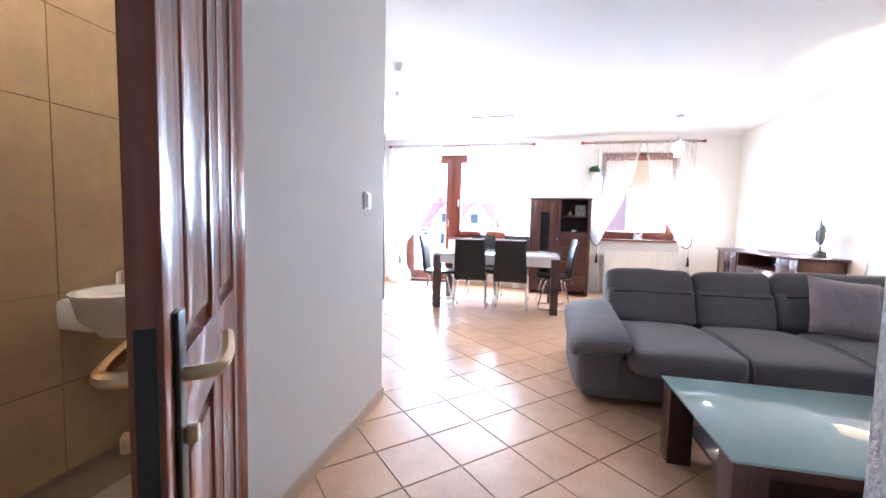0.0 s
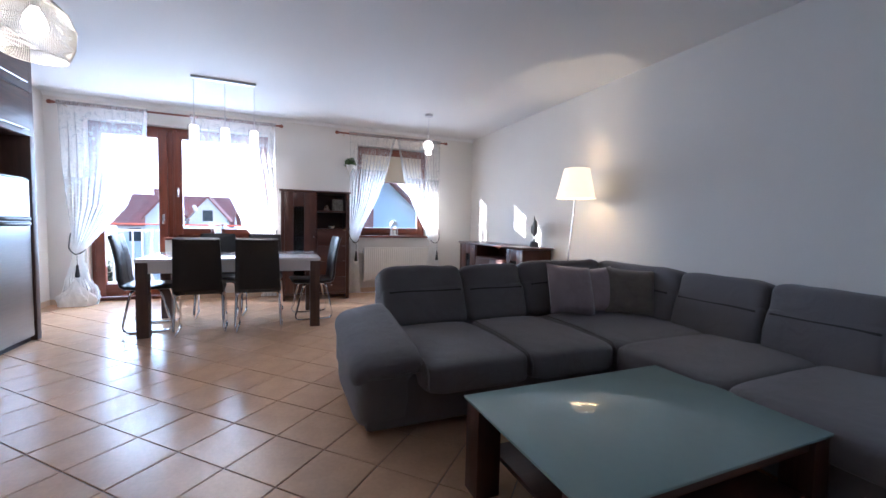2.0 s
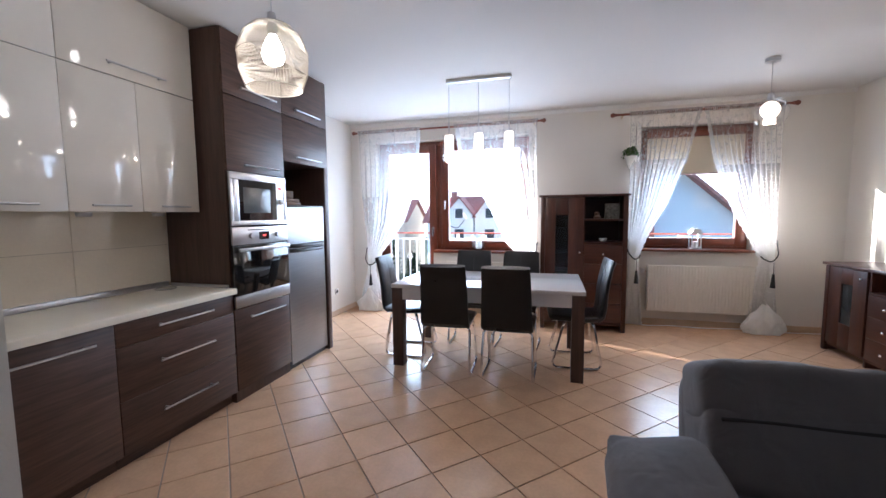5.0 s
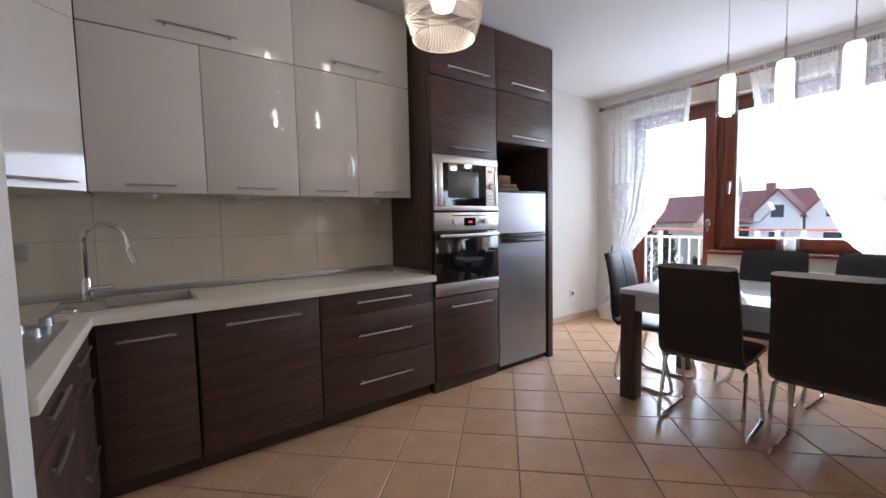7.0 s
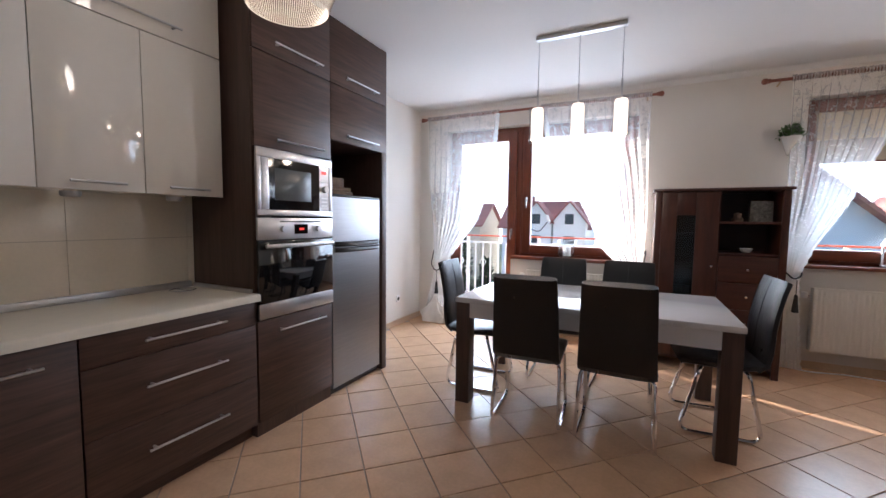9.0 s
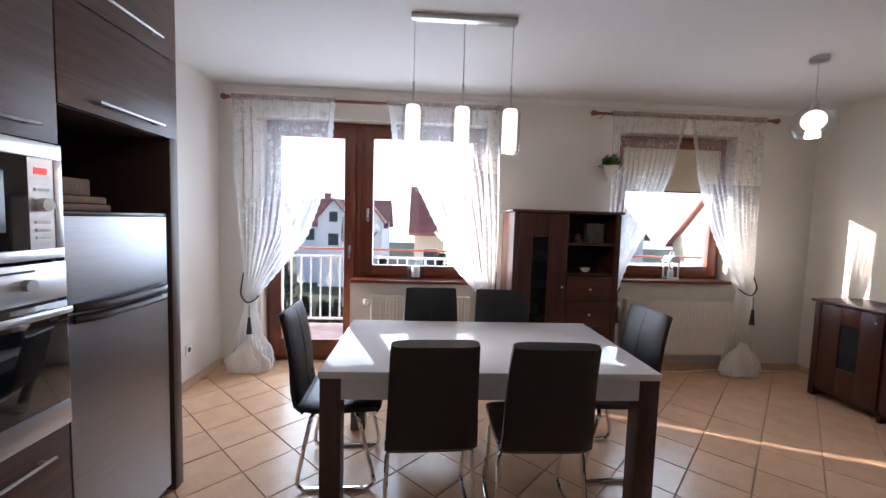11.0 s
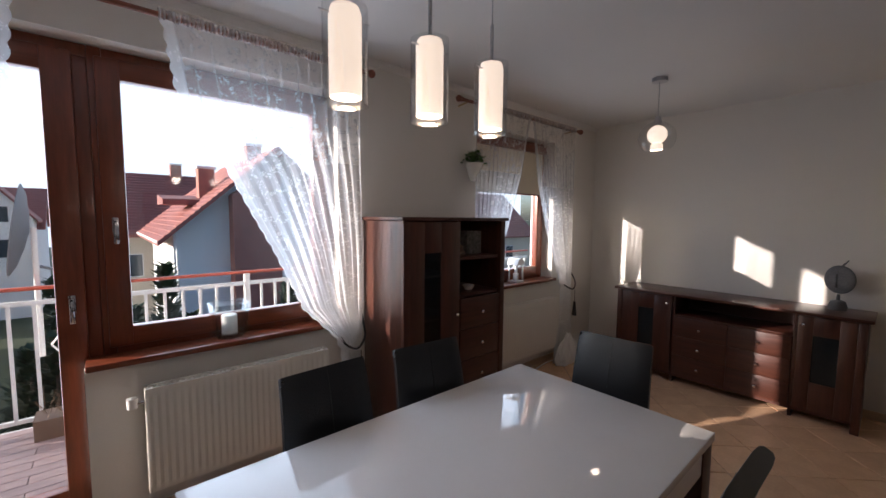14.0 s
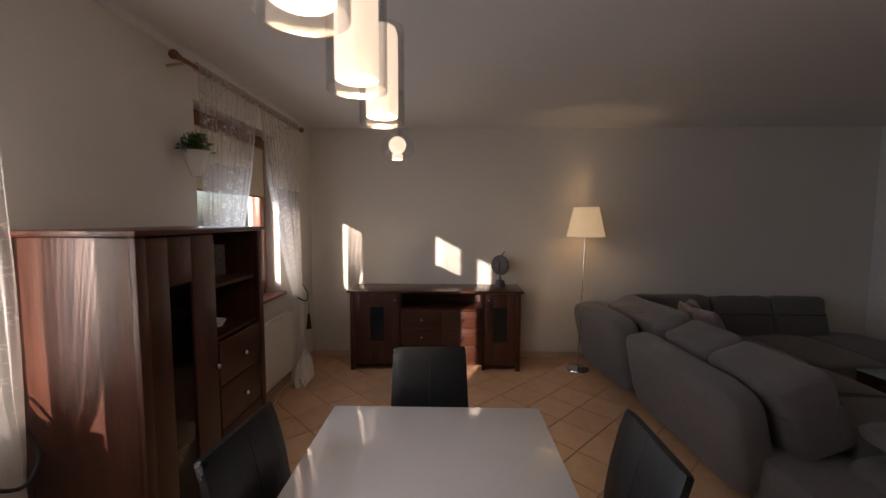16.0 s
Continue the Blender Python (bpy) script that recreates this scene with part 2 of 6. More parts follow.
BLACKCORD = material("black_tassel_cord", (0.02, 0.02, 0.022), 0.7, vary=0.2, grain=200, bump=0.2)
WICKER = material("brown_wicker", (0.16, 0.09, 0.045), 0.7, vary=0.4, scale=20, grain=120, bump=0.3)
MASK = material("grey_carved_wood", (0.11, 0.11, 0.115), 0.6, vary=0.4, scale=14, grain=90, bump=0.25)
BLIND = material("cream_roller_blind", (0.62, 0.55, 0.42), 0.8, vary=0.04, grain=300, bump=0.05)
WAX = material("white_candle_wax", (0.85, 0.84, 0.80), 0.5, vary=0.03)
SHADE = material("cream_lamp_shade", (0.85, 0.76, 0.58), 0.8, vary=0.04, scale=8, grain=200, bump=0.03, glow=(1.0, 0.70, 0.36, 0.22))
OPAL = material("lit_opal_glass", (0.9, 0.85, 0.76), 0.3, vary=0.02, bump=0, glow=(1.0, 0.78, 0.56, 0.62))
BULB = material("lit_bulb", (1, 1, 1), 0.3, bump=0, glow=(1.0, 0.88, 0.70, 4.0))
WIRE_W = material("pale_woven_wire", (0.50, 0.46, 0.40), 0.4, 0.4, vary=0.1)
LACE = lace("white_lace_voile")
VOILE = material("gathered_white_voile", (0.82, 0.82, 0.80), 0.9, vary=0.04, scale=14, grain=200, bump=0.3, sheen=0.2, crease=0.3)
HAZE = material("bright_hazy_sky", (0.0, 0.0, 0.0), 1.0, vary=0.0, bump=0, glow=(0.82, 0.91, 1.0, 0.85))
GLASS = clear_glass("window_glass")
LAMP_GLASS = clear_glass("clear_lamp_glass", (0.96, 0.965, 0.965), 0.09)
DARK_PANE = material("dark_cabinet_glass", (0.018, 0.022, 0.024), 0.05, vary=0.1, bump=0)
SCREEN_RED = material("red_digits", (0.3, 0.01, 0.01), 0.4, bump=0, glow=(1.0, 0.05, 0.03, 0.35))


# ---- building helpers ----
def box(bm, x0, x1, y0, y1, z0, z1, bevel=0.0):
    """A box, with its edges rounded by bevel."""
    made = bmesh.ops.create_cube(bm, size=1, matrix=Matrix.Translation(((x0 + x1) / 2, (y0 + y1) / 2, (z0 + z1) / 2)) @ Matrix.Diagonal((abs(x1 - x0), abs(y1 - y0), abs(z1 - z0), 1)))
    if bevel:
        edges = {e for v in made["verts"] for e in v.link_edges}
        bmesh.ops.bevel(bm, geom=list(edges), offset=bevel, segments=2, profile=0.5, affect="EDGES")
    return bm


def boxes(*specs, bevel=0.0):
    bm = bmesh.new()
    for s in specs:
        box(bm, *s, bevel=bevel)
    return bm


def rod(bm, a, b, r, seg=10, r2=None):
    """A round bar from a to b."""
    a, b = Vector(a), Vector(b)
    m = Matrix.Translation((a + b) / 2) @ (b - a).to_track_quat("Z", "Y").to_matrix().to_4x4()
    bmesh.ops.create_cone(bm, cap_ends=True, segments=seg, radius1=r, radius2=r if r2 is None else r2, depth=(b - a).length, matrix=m)
    return bm


def rods(r, *pairs, seg=10):
    bm = bmesh.new()
    for a, b in pairs:
        rod(bm, a, b, r, seg)
    return bm


def tube(points, r, seg=8):
    """A bent tube along points, rounded at its bends."""
    pts = [Vector(p) for p in points]
    path = [pts[0]]
    for a, b, c in zip(pts, pts[1:], pts[2:]):
        cut = min((b - a).length, (c - b).length) * 0.45
        cut = min(cut, 0.07)
        p, q = b + (a - b).normalized() * cut, b + (c - b).normalized() * cut
        path += [(1 - t) ** 2 * p + 2 * t * (1 - t) * b + t * t * q for t in (0, 0.25, 0.5, 0.75, 1)]
    path.append(pts[-1])
    bm = bmesh.new()
    rings, up = [], Vector((0.31, 0.17, 0.93))
    for i, p in enumerate(path):
        d = (path[min(i + 1, len(path) - 1)] - path[max(i - 1, 0)]).normalized()
        u = (up - d * up.dot(d)).normalized()
        up = u
        v = d.cross(u)
        rings.append([bm.verts.new(p + r * (math.cos(2 * math.pi * j / seg) * u + math.sin(2 * math.pi * j / seg) * v)) for j in range(seg)])
    for a, b in zip(rings, rings[1:]):
        for j in range(seg):
            bm.faces.new((a[j], a[(j + 1) % seg], b[(j + 1) % seg], b[j]))
    bm.faces.new(rings[0][::-1])
    bm.faces.new(rings[-1])
    return bm


def lathe(profile, at=(0, 0, 0), seg=28, closed=False):
    """A turned shape from (radius, height) pairs."""
    bm = bmesh.new()
    rings = []
    for r, z in profile:
        rings.append([bm.verts.new((at[0] + r * math.cos(2 * math.pi * j / seg), at[1] + r * math.sin(2 * math.pi * j / seg), at[2] + z)) for j in range(seg)])
    for a, b in zip(rings, rings[1:]):
        for j in range(seg):
            bm.faces.new((a[j], a[(j + 1) % seg], b[(j + 1) % seg], b[j]))
    if closed:
        bm.faces.new(rings[0][::-1])
        bm.faces.new(rings[-1])
    return bm


def cushion(bm, centre, size, power=0.35, m=None, n=14, sag=0.0, lump=0.004):
    """A stuffed block with soft edges; power 0 is a box, 1 an egg."""
    def sgn(v, p):
        return math.copysign(abs(v) ** p, v)
    place = Matrix.Translation(centre) @ (m or Matrix())
    rows = []
    for i in range(n + 1):
        v = -math.pi / 2 + math.pi * i / n
        row = []
        for j in range(2 * n):
            u = -math.pi + math.pi * j / n
            p = Vector((sgn(math.cos(v), power) * sgn(math.cos(u), power), sgn(math.cos(v), power) * sgn(math.sin(u), power), sgn(math.sin(v), power)))
            p = Vector((p.x * size[0] / 2, p.y * size[1] / 2, p.z * size[2] / 2))
            if sag and p.z > 0:
                p.z -= sag * (abs(2 * p.x / size[0]) ** 2 + abs(2 * p.y / size[1]) ** 2) / 2
            p += lump * noise.noise_vector((p + Vector(centre)) * 7)
            row.append(bm.verts.new(place @ p))
        rows.append(row)
    for a, b in zip(rows, rows[1:]):
        for j in range(2 * n):
            bm.faces.new((a[j], a[(j + 1) % (2 * n)], b[(j + 1) % (2 * n)], b[j]))
    bmesh.ops.remove_doubles(bm, verts=rows[0] + rows[-1], dist=1e-4)
    return bm


def prism(profile, axis, lo, hi):
    """An outline of (u, v) pairs pushed out along axis from lo to hi. x: (y, z); y: (x, z); z: (x, y)."""
    bm = bmesh.new()
    put = {"x": lambda u, v, w: (w, u, v), "y": lambda u, v, w: (u, w, v), "z": lambda u, v, w: (u, v, w)}[axis]
    a, b = [bm.verts.new(put(u, v, lo)) for u, v in profile], [bm.verts.new(put(u, v, hi)) for u, v in profile]
    bm.faces.new(a)
    bm.faces.new(b[::-1])
    for i in range(len(a)):
        j = (i + 1) % len(a)
        bm.faces.new((a[i], b[i], b[j], a[j]))
    bmesh.ops.recalc_face_normals(bm, faces=bm.faces)
    return bm


def mesh_of(name, bm, mat, smooth=True):
    me = bpy.data.meshes.new(name)
    bmesh.ops.recalc_face_normals(bm, faces=bm.faces)
    bm.to_mesh(me)
    bm.free()
    me.materials.append(mat)
    if smooth:
        for p in me.polygons:
            p.use_smooth = True
        me.set_sharp_from_angle(angle=radians(38))
    return me


def thing(name, at, label, category, group="", m=None):
    """An empty at the base of a thing."""
    ob = new(name)
    ob.empty_display_size = 0.1
    ob.matrix_world = m if m is not None else Matrix.Translation(at)
    ob["at"] = at
    return tagged(ob, label, category, group)


def part(name, bm, mat, parent, label=""):
    """A mesh under a thing or part; bm is in the world's metres, as the thing stood at its base."""
    top = parent if parent.parent is None else parent.parent
    if top.parent is not None:
        top = top.parent
    at = top.get("at")
    if at is not None:
        bmesh.ops.translate(bm, vec=-Vector(at), verts=bm.verts)
    ob = new(name, mesh_of(name, bm, mat))
    ob.parent = parent
    return tagged(ob, label)


def setting(name, bm, mat, label, category="structure"):
    """A piece of the setting."""
    return tagged(new(name, mesh_of(name, bm, mat, False)), label, category, "", "structure")


# ---- setting ----
XL, XR, YW, ZC = -2.545, 3.47, 7.49, 2.705      # left wall, right wall, window wall, ceiling
setting("floor", boxes((-2.9, 3.9, -1.6, 7.78, -0.25, -0.006)), GROUT, "grey grout bed of the tiled floor", "floor")
setting("ceiling", boxes((-2.9, 3.9, -1.6, 7.79, ZC, ZC + 0.2)), CEIL, "plain white painted ceiling", "ceiling")
W1A, W1B, W1D, W1T = -2.15, 0.04, -1.285, 2.43   # balcony door and window: sides, mullion, head
W2A, W2B, W2Z, W2T = 1.38, 2.60, 0.93, 2.425
YO = 7.79
setting("wall_north", boxes(
    (-2.9, W1A, YW, YO, -0.02, ZC), (W1B, W2A, YW, YO, -0.02, ZC), (W2B, 3.9, YW, YO, -0.02, ZC),
    (W1A, W1B, YW, YO, W1T, ZC), (W2A, W2B, YW, YO, W2T, ZC),
    (W1D, W1B, YW, YO, -0.02, 0.85), (W2A, W2B, YW, YO, -0.02, W2Z - 0.02)), WALL, "white painted window wall with two deep openings", "wall")
setting("wall_west", boxes((-2.9, XL, 1.85, YW, -0.02, ZC)), WALL, "white painted plain side wall", "wall")
setting("wall_east", boxes((XR, 3.9, 0.75, YW, -0.02, ZC)), WALL, "white painted long plain wall", "wall")
setting("wall_kitchen_end", boxes((XL, -0.84, 1.86, 1.98, -0.02, ZC)), WALL, "white wall behind the cooker run", "wall")
# hall: partition with a door opening, closed round behind
setting("wall_partition", boxes((-0.84, -0.68, 1.27, 2.605, -0.02, ZC), (-0.84, -0.68, 0.36, 1.27, 2.06, ZC), (-0.84, -0.68, -1.5, 0.36, -0.02, ZC)), WALL, "white painted partition wall with a door opening", "wall")
setting("wall_hall_east", boxes((0.82, XR, 0.75, 0.955, -0.02, ZC), (0.82, 0.98, -1.5, 0.75, -0.02, ZC)), PLASTER, "white rough plastered wall end beside the hall", "wall")
setting("wall_south", boxes((-2.9, 3.9, -1.6, -1.5, -0.02, ZC)), WALL, "white painted hall end wall", "wall")
setting("wall_bathroom", boxes((-1.62, -1.50, -1.5, 1.86, -0.02, ZC)), GROUT, "bathroom wall under its tiles", "wall")
# skirting of cut tiles
sk = 0.07
setting("baseboard", boxes(
    (XL, XL + 0.012, 5.73, YW - 0.02, 0, sk), (XL, W1A, YW - 0.012, YW, 0, sk), (W1D, 0.2, YW - 0.012, YW, 0, sk), (1.2, XR - 0.012, YW - 0.012, YW, 0, sk),
    (XR - 0.012, XR, 0.965, YW - 0.012, 0, sk), (-0.68, -0.668, 1.325, 2.605, 0, sk), (-0.838, -0.668, 2.605, 2.617, 0, sk), (0.82, XR - 0.013, 0.955, 0.967, 0, sk), (0.808, 0.82, -1.4, 0.967, 0, sk), bevel=0.002), SKIRT, "beige tile skirting along the walls", "baseboard")


# ---- windows and balcony door ----
def sash(parent, x0, x1, z0, z1, y, w, t=0.07, name="sash", wb=None):
    """A frame of four rails with a pane; wb: the bottom rail's height."""
    wb = wb or w
    s = part(name, boxes((x0, x0 + w, y - t / 2, y + t / 2, z0, z1), (x1 - w, x1, y - t / 2, y + t / 2, z0, z1), bevel=0.008), MAHOGANY, parent)
    part("rail", boxes((x0 + w - 0.004, x1 - w + 0.004, y - t / 2 + 0.002, y + t / 2 - 0.002, z1 - w, z1), (x0 + w - 0.004, x1 - w + 0.004, y - t / 2 + 0.002, y + t / 2 - 0.002, z0, z0 + wb), bevel=0.008), MAHOGANY_X, s)
    g = part("pane", boxes((x0 + w - 0.01, x1 - w + 0.01, y - 0.01, y + 0.01, z0 + wb - 0.01, z1 - w + 0.01)), GLASS, s)
    g.visible_shadow = False
    return s


def lever(parent, x, y, z, mat=CHROME, up=1):
    h = part("handle", boxes((x - 0.014, x + 0.014, y - 0.012, y, z - 0.07, z + 0.02), bevel=0.004), mat, parent, "pale metal handle")
    part("grip", boxes((x - 0.011, x + 0.011, y - 0.05, y - 0.036, z - 0.115 * up, z + 0.012), (x - 0.008, x + 0.008, y - 0.05, y - 0.01, z - 0.008, z + 0.008), bevel=0.004), mat, h)


YF = 7.67
bd = tagged(thing("door_1", ((W1A + W1D) / 2, YF, 0), "mahogany-stained glazed balcony door, closed", "balcony door"), kind="structure")
part("door_frame", boxes((W1A, W1A + 0.06, YF - 0.04, YF + 0.05, 0, W1T), (W1A + 0.06, W1D + 0.0751, YF - 0.04, YF + 0.05, W1T - 0.06, W1T - 0.001), (W1A + 0.06, W1D + 0.05, YF - 0.03, YF + 0.05, 0, 0.05), (W1D + 0.005, W1D + 0.075, YF - 0.04, YF + 0.05, 0.05, W1T - 0.06), bevel=0.006), MAHOGANY, bd)
s = sash(bd, W1A + 0.045, W1D + 0.02, 0.06, W1T - 0.05, YF - 0.035, 0.11, wb=0.17)
lever(s, W1D - 0.03, YF - 0.07, 1.19)
w1 = tagged(thing("window_1", ((W1D + W1B) / 2, YF, 0.88), "mahogany-stained living room window beside the balcony door", "window"), kind="structure")
part("window_frame", boxes((W1D + 0.0752, W1D + 0.13, YF - 0.04, YF + 0.05, 0.86, W1T), (W1B - 0.06, W1B, YF - 0.04, YF + 0.05, 0.86, W1T), (W1D + 0.13, W1B - 0.06, YF - 0.04, YF + 0.05, W1T - 0.06, W1T - 0.002), (W1D + 0.13, W1B - 0.06, YF - 0.04, YF + 0.05, 0.86, 0.93), bevel=0.006), MAHOGANY, w1)
s = sash(w1, W1D + 0.10, W1B - 0.03, 0.915, W1T - 0.05, YF - 0.035, 0.10)
lever(s, W1D + 0.15, YF - 0.07, 1.57)
part("window_sill", boxes((W1D + 0.004, W1B + 0.06, YW - 0.05, YF - 0.06, 0.852, 0.885), bevel=0.008), MAHOGANY_X, w1, "reddish wooden window sill")
w2 = tagged(thing("window_2", ((W2A + W2B) / 2, YF, W2Z), "smaller mahogany-stained window with a cream roller blind", "window"), kind="structure")
part("window_frame", boxes((W2A, W2A + 0.06, YF - 0.04, YF + 0.05, W2Z, W2T), (W2B - 0.06, W2B, YF - 0.04, YF + 0.05, W2Z, W2T), (W2A + 0.06, W2B - 0.06, YF - 0.04, YF + 0.05, W2T - 0.06, W2T - 0.002), (W2A + 0.06, W2B - 0.06, YF - 0.04, YF + 0.05, W2Z, W2Z + 0.06), bevel=0.006), MAHOGANY, w2)
mid2 = (W2A + W2B) / 2
s = sash(w2, W2A + 0.04, W2B - 0.04, W2Z + 0.045, W2T - 0.05, YF - 0.035, 0.10)
lever(s, W2A + 0.09, YF - 0.07, 1.6)
part("window_sill", boxes((W2A - 0.03, W2B + 0.03, YW - 0.05, YF - 0.06, W2Z - 0.018, W2Z + 0.015), bevel=0.008), MAHOGANY_X, w2, "reddish wooden window sill")
bl = thing("roller_blind", (mid2, YF - 0.08, W2T - 0.1), "cream roller blind half drawn down the window", "blind")
part("blind_cloth", boxes((W2A + 0.09, W2B - 0.09, YF - 0.083, YF - 0.080, 1.86, W2T - 0.13)), BLIND, bl)
part("blind_case", boxes((W2A + 0.06, W2B - 0.06, YF - 0.12, YF - 0.074, W2T - 0.13, W2T - 0.05), bevel=0.012), MAHOGANY_X, bl, "mahogany-coloured blind case")
part("bottom_bar", boxes((W2A + 0.09, W2B - 0.09, YF - 0.09, YF - 0.076, 1.845, 1.86), bevel=0.003), MAHOGANY_X, bl, "thin dark blind bar")

setting("trim", prism([(YW, ZC - 0.045), (YW - 0.012, ZC - 0.042), (YW - 0.032, ZC - 0.022), (YW - 0.042, ZC - 0.003), (YW, ZC - 0.003)], "x", XL + 0.002, XR - 0.002), CEIL, "rounded white plaster cove along the ceiling", "trim")


# ---- kitchen ----
KX, KW, UX = -1.87, -2.45, -2.10     # fronts of the base units, the tiled wall, fronts of the wall units
YT = 4.42                            # start of the tall units
KIT = "fitted kitchen units"


def bar_handle(parent, a, b, out=(0.032, 0, 0)):
    """A slim steel bar on two posts, between a and b on the front's plane."""
    a, b, o = Vector(a), Vector(b), Vector(out)
    d = (b - a).normalized()
    bm = rods(0.006, (a + o, b + o), (a + d * 0.03, a + d * 0.03 + o), (b - d * 0.03, b - d * 0.03 + o), seg=8)
    return part("handle", bm, STEEL, parent, "brushed steel bar handle")


def front_y(parent, name, x, y0, y1, z0, z1, mat, hz=None, hl=None, shift=0.0):
    """A door or drawer front facing the room, with a handle at height hz."""
    p = part(name, boxes((x - 0.02, x, y0 + 0.0015, y1 - 0.0015, z0 + 0.0015, z1 - 0.0015), bevel=0.002), mat, parent)
    if hz is not None:
        hl = hl or 0.22
        c = (y0 + y1) / 2 + shift
        bar_handle(p, (x, c - hl, hz), (x, c + hl, hz))
    return p


setting("wall_kitchen", boxes((XL, KW - 0.012, 1.98, 5.0, -0.02, ZC)), WALL, "wall behind the kitchen units", "wall")
u = thing("base_cabinet", (KX, 2.77, 0), "dark brown wood-grain sink cabinet with one handle", "cabinet", KIT)
part("body", boxes((KW, KX - 0.022, 2.0, 2.985, 0.09, 0.826)), WENGE, u)
part("plinth", boxes((KX - 0.09, KX - 0.06, 2.55, 2.985, 0, 0.09)), WENGE_Y, u)
front_y(u, "door", KX, 2.622, 2.982, 0.09, 0.82, WENGE_Y, 0.738, 0.11)
u = thing("dishwasher", (KX, 3.27, 0), "built-in dishwasher behind a dark wood-grain front", "dishwasher", KIT)
part("body", boxes((KW, KX - 0.022, 2.993, 3.600, 0.09, 0.826)), WENGE, u)
part("plinth", boxes((KX - 0.09, KX - 0.06, 2.993, 3.600, 0, 0.09)), WENGE_Y, u)
front_y(u, "door", KX + 0.006, 2.998, 3.600, 0.09, 0.82, WENGE_Y, 0.747, 0.187, 0.005)
u = thing("drawer_cabinet", (KX, 4.0, 0), "dark brown wood-grain cabinet with three wide drawers", "cabinet", KIT)
part("body", boxes((KW, KX - 0.022, 3.606, 4.41, 0.09, 0.826)), WENGE, u)
part("plinth", boxes((KX - 0.09, KX - 0.06, 3.606, 4.41, 0, 0.09)), WENGE_Y, u)
for z0, z1, hz in ((0.685, 0.82, 0.758), (0.385, 0.685, 0.548), (0.09, 0.385, 0.252)):
    front_y(u, "drawer", KX, 3.606, 4.41, z0, z1, WENGE_Y, hz, 0.192, 0.01)
# cooker run along the end wall
u = thing("base_cabinet", (-1.35, 2.56, 0), "dark brown wood-grain cooker cabinet beside the partition", "cabinet", KIT)
part("body", boxes((-1.86, -0.845, 1.985, 2.578, 0.09, 0.826)), WENGE, u)
part("plinth", boxes((-1.93, -0.845, 2.516, 2.536, 0, 0.09)), WENGE, u)
for x0, x1 in ((-1.86, -1.41), (-1.41, -0.845)):
    for z0, z1 in ((0.68, 0.82), (0.39, 0.68), (0.09, 0.39)):
        p = part("drawer", boxes((x0 + 0.0015, x1 - 0.0015, 2.58, 2.60, z0 + 0.0015, z1 - 0.0015), bevel=0.002), WENGE, u)
        c = (x0 + x1) / 2
        bar_handle(p, (c - 0.14, 2.60, z1 - 0.065), (c + 0.14, 2.60, z1 - 0.065), (0, 0.016, 0))
# worktop, L-shaped, with the sink cut into it
SX0, SX1, SY0, SY1 = -2.36, -1.98, 2.45, 3.02
wt = thing("worktop", (-2.1, 3.2, 0.826), "cream L-shaped worktop with a rounded front edge", "worktop")
bm = prism([(KW, 1.985), (SX0, 1.985), (SX0, SY1), (SX1, SY1), (SX1, SY0), (SX0 + 0.0005, SY0), (SX0 + 0.0005, 1.985), (-0.845, 1.985), (-0.845, 2.62), (-1.835, 2.62), (-1.835, YT - 0.004), (KW, YT - 0.004)], "z", 0.828, 0.868)
bmesh.ops.bevel(bm, geom=[e for e in bm.edges if all(v.co.z > 0.86 for v in e.verts) and (all(abs(v.co.x + 1.835) < 1e-4 for v in e.verts) or all(abs(v.co.y - 2.62) < 1e-4 for v in e.verts))], offset=0.008, segments=3, profile=0.5, affect="EDGES")
part("top", bm, COUNTER, wt)
part("upstand", boxes((KW, KW + 0.022, 2.0, YT - 0.03, 0.868, 0.904), (KW + 0.022, -0.85, 1.985, 2.005, 0.868, 0.904), (KW + 0.03, -1.9, YT - 0.026, YT - 0.004, 0.868, 0.89), bevel=0.004), STEEL, wt, "grey upstand strip")
sk_ = thing("sink", ((SX0 + SX1) / 2, (SY0 + SY1) / 2, 0.7), "beige composite sink set into the worktop", "sink")
part("bowl", boxes((SX0, SX1, SY0, SY1, 0.69, 0.70), (SX0, SX0 + 0.02, SY0, SY1, 0.70, 0.874), (SX1 - 0.02, SX1, SY0, SY1, 0.70, 0.874), (SX0 + 0.02, SX1 - 0.02, SY0, SY0 + 0.18, 0.70, 0.866), (SX0 + 0.02, SX1 - 0.02, SY1 - 0.02, SY1, 0.70, 0.874), bevel=0.004), STONE_SINK, sk_)
part("drain_cap", lathe([(0.0005, 0.012), (0.03, 0.010), (0.035, 0)], (-2.06, 2.53, 0.868)), CHROME, sk_, "round chrome drain knob")
tp = thing("kitchen_tap", (-2.33, 2.56, 0.868), "chrome swan-neck kitchen tap with a side lever", "tap")
part("body", lathe([(0.026, 0), (0.026, 0.09), (0.02, 0.12), (0.0005, 0.125)], (-2.33, 2.56, 0.868)), CHROME, tp)
part("spout", tube([(-2.33, 2.56, 0.98), (-2.33, 2.56, 1.185)] + [(-2.33 + 0.06 * (1 - math.cos(a)), 2.56 + 0.09 * (1 - math.cos(a)), 1.185 + 0.08 * math.sin(a)) for a in [0.3 * i for i in range(1, 11)]] + [(-2.205, 2.745, 1.125)], 0.0125), CHROME, tp)
part("spray_head", rods(0.017, ((-2.207, 2.742, 1.14), (-2.19, 2.765, 1.06))), CHROME, tp)
part("lever", rods(0.013, ((-2.315, 2.575, 0.935), (-2.27, 2.67, 0.94))), CHROME, tp)
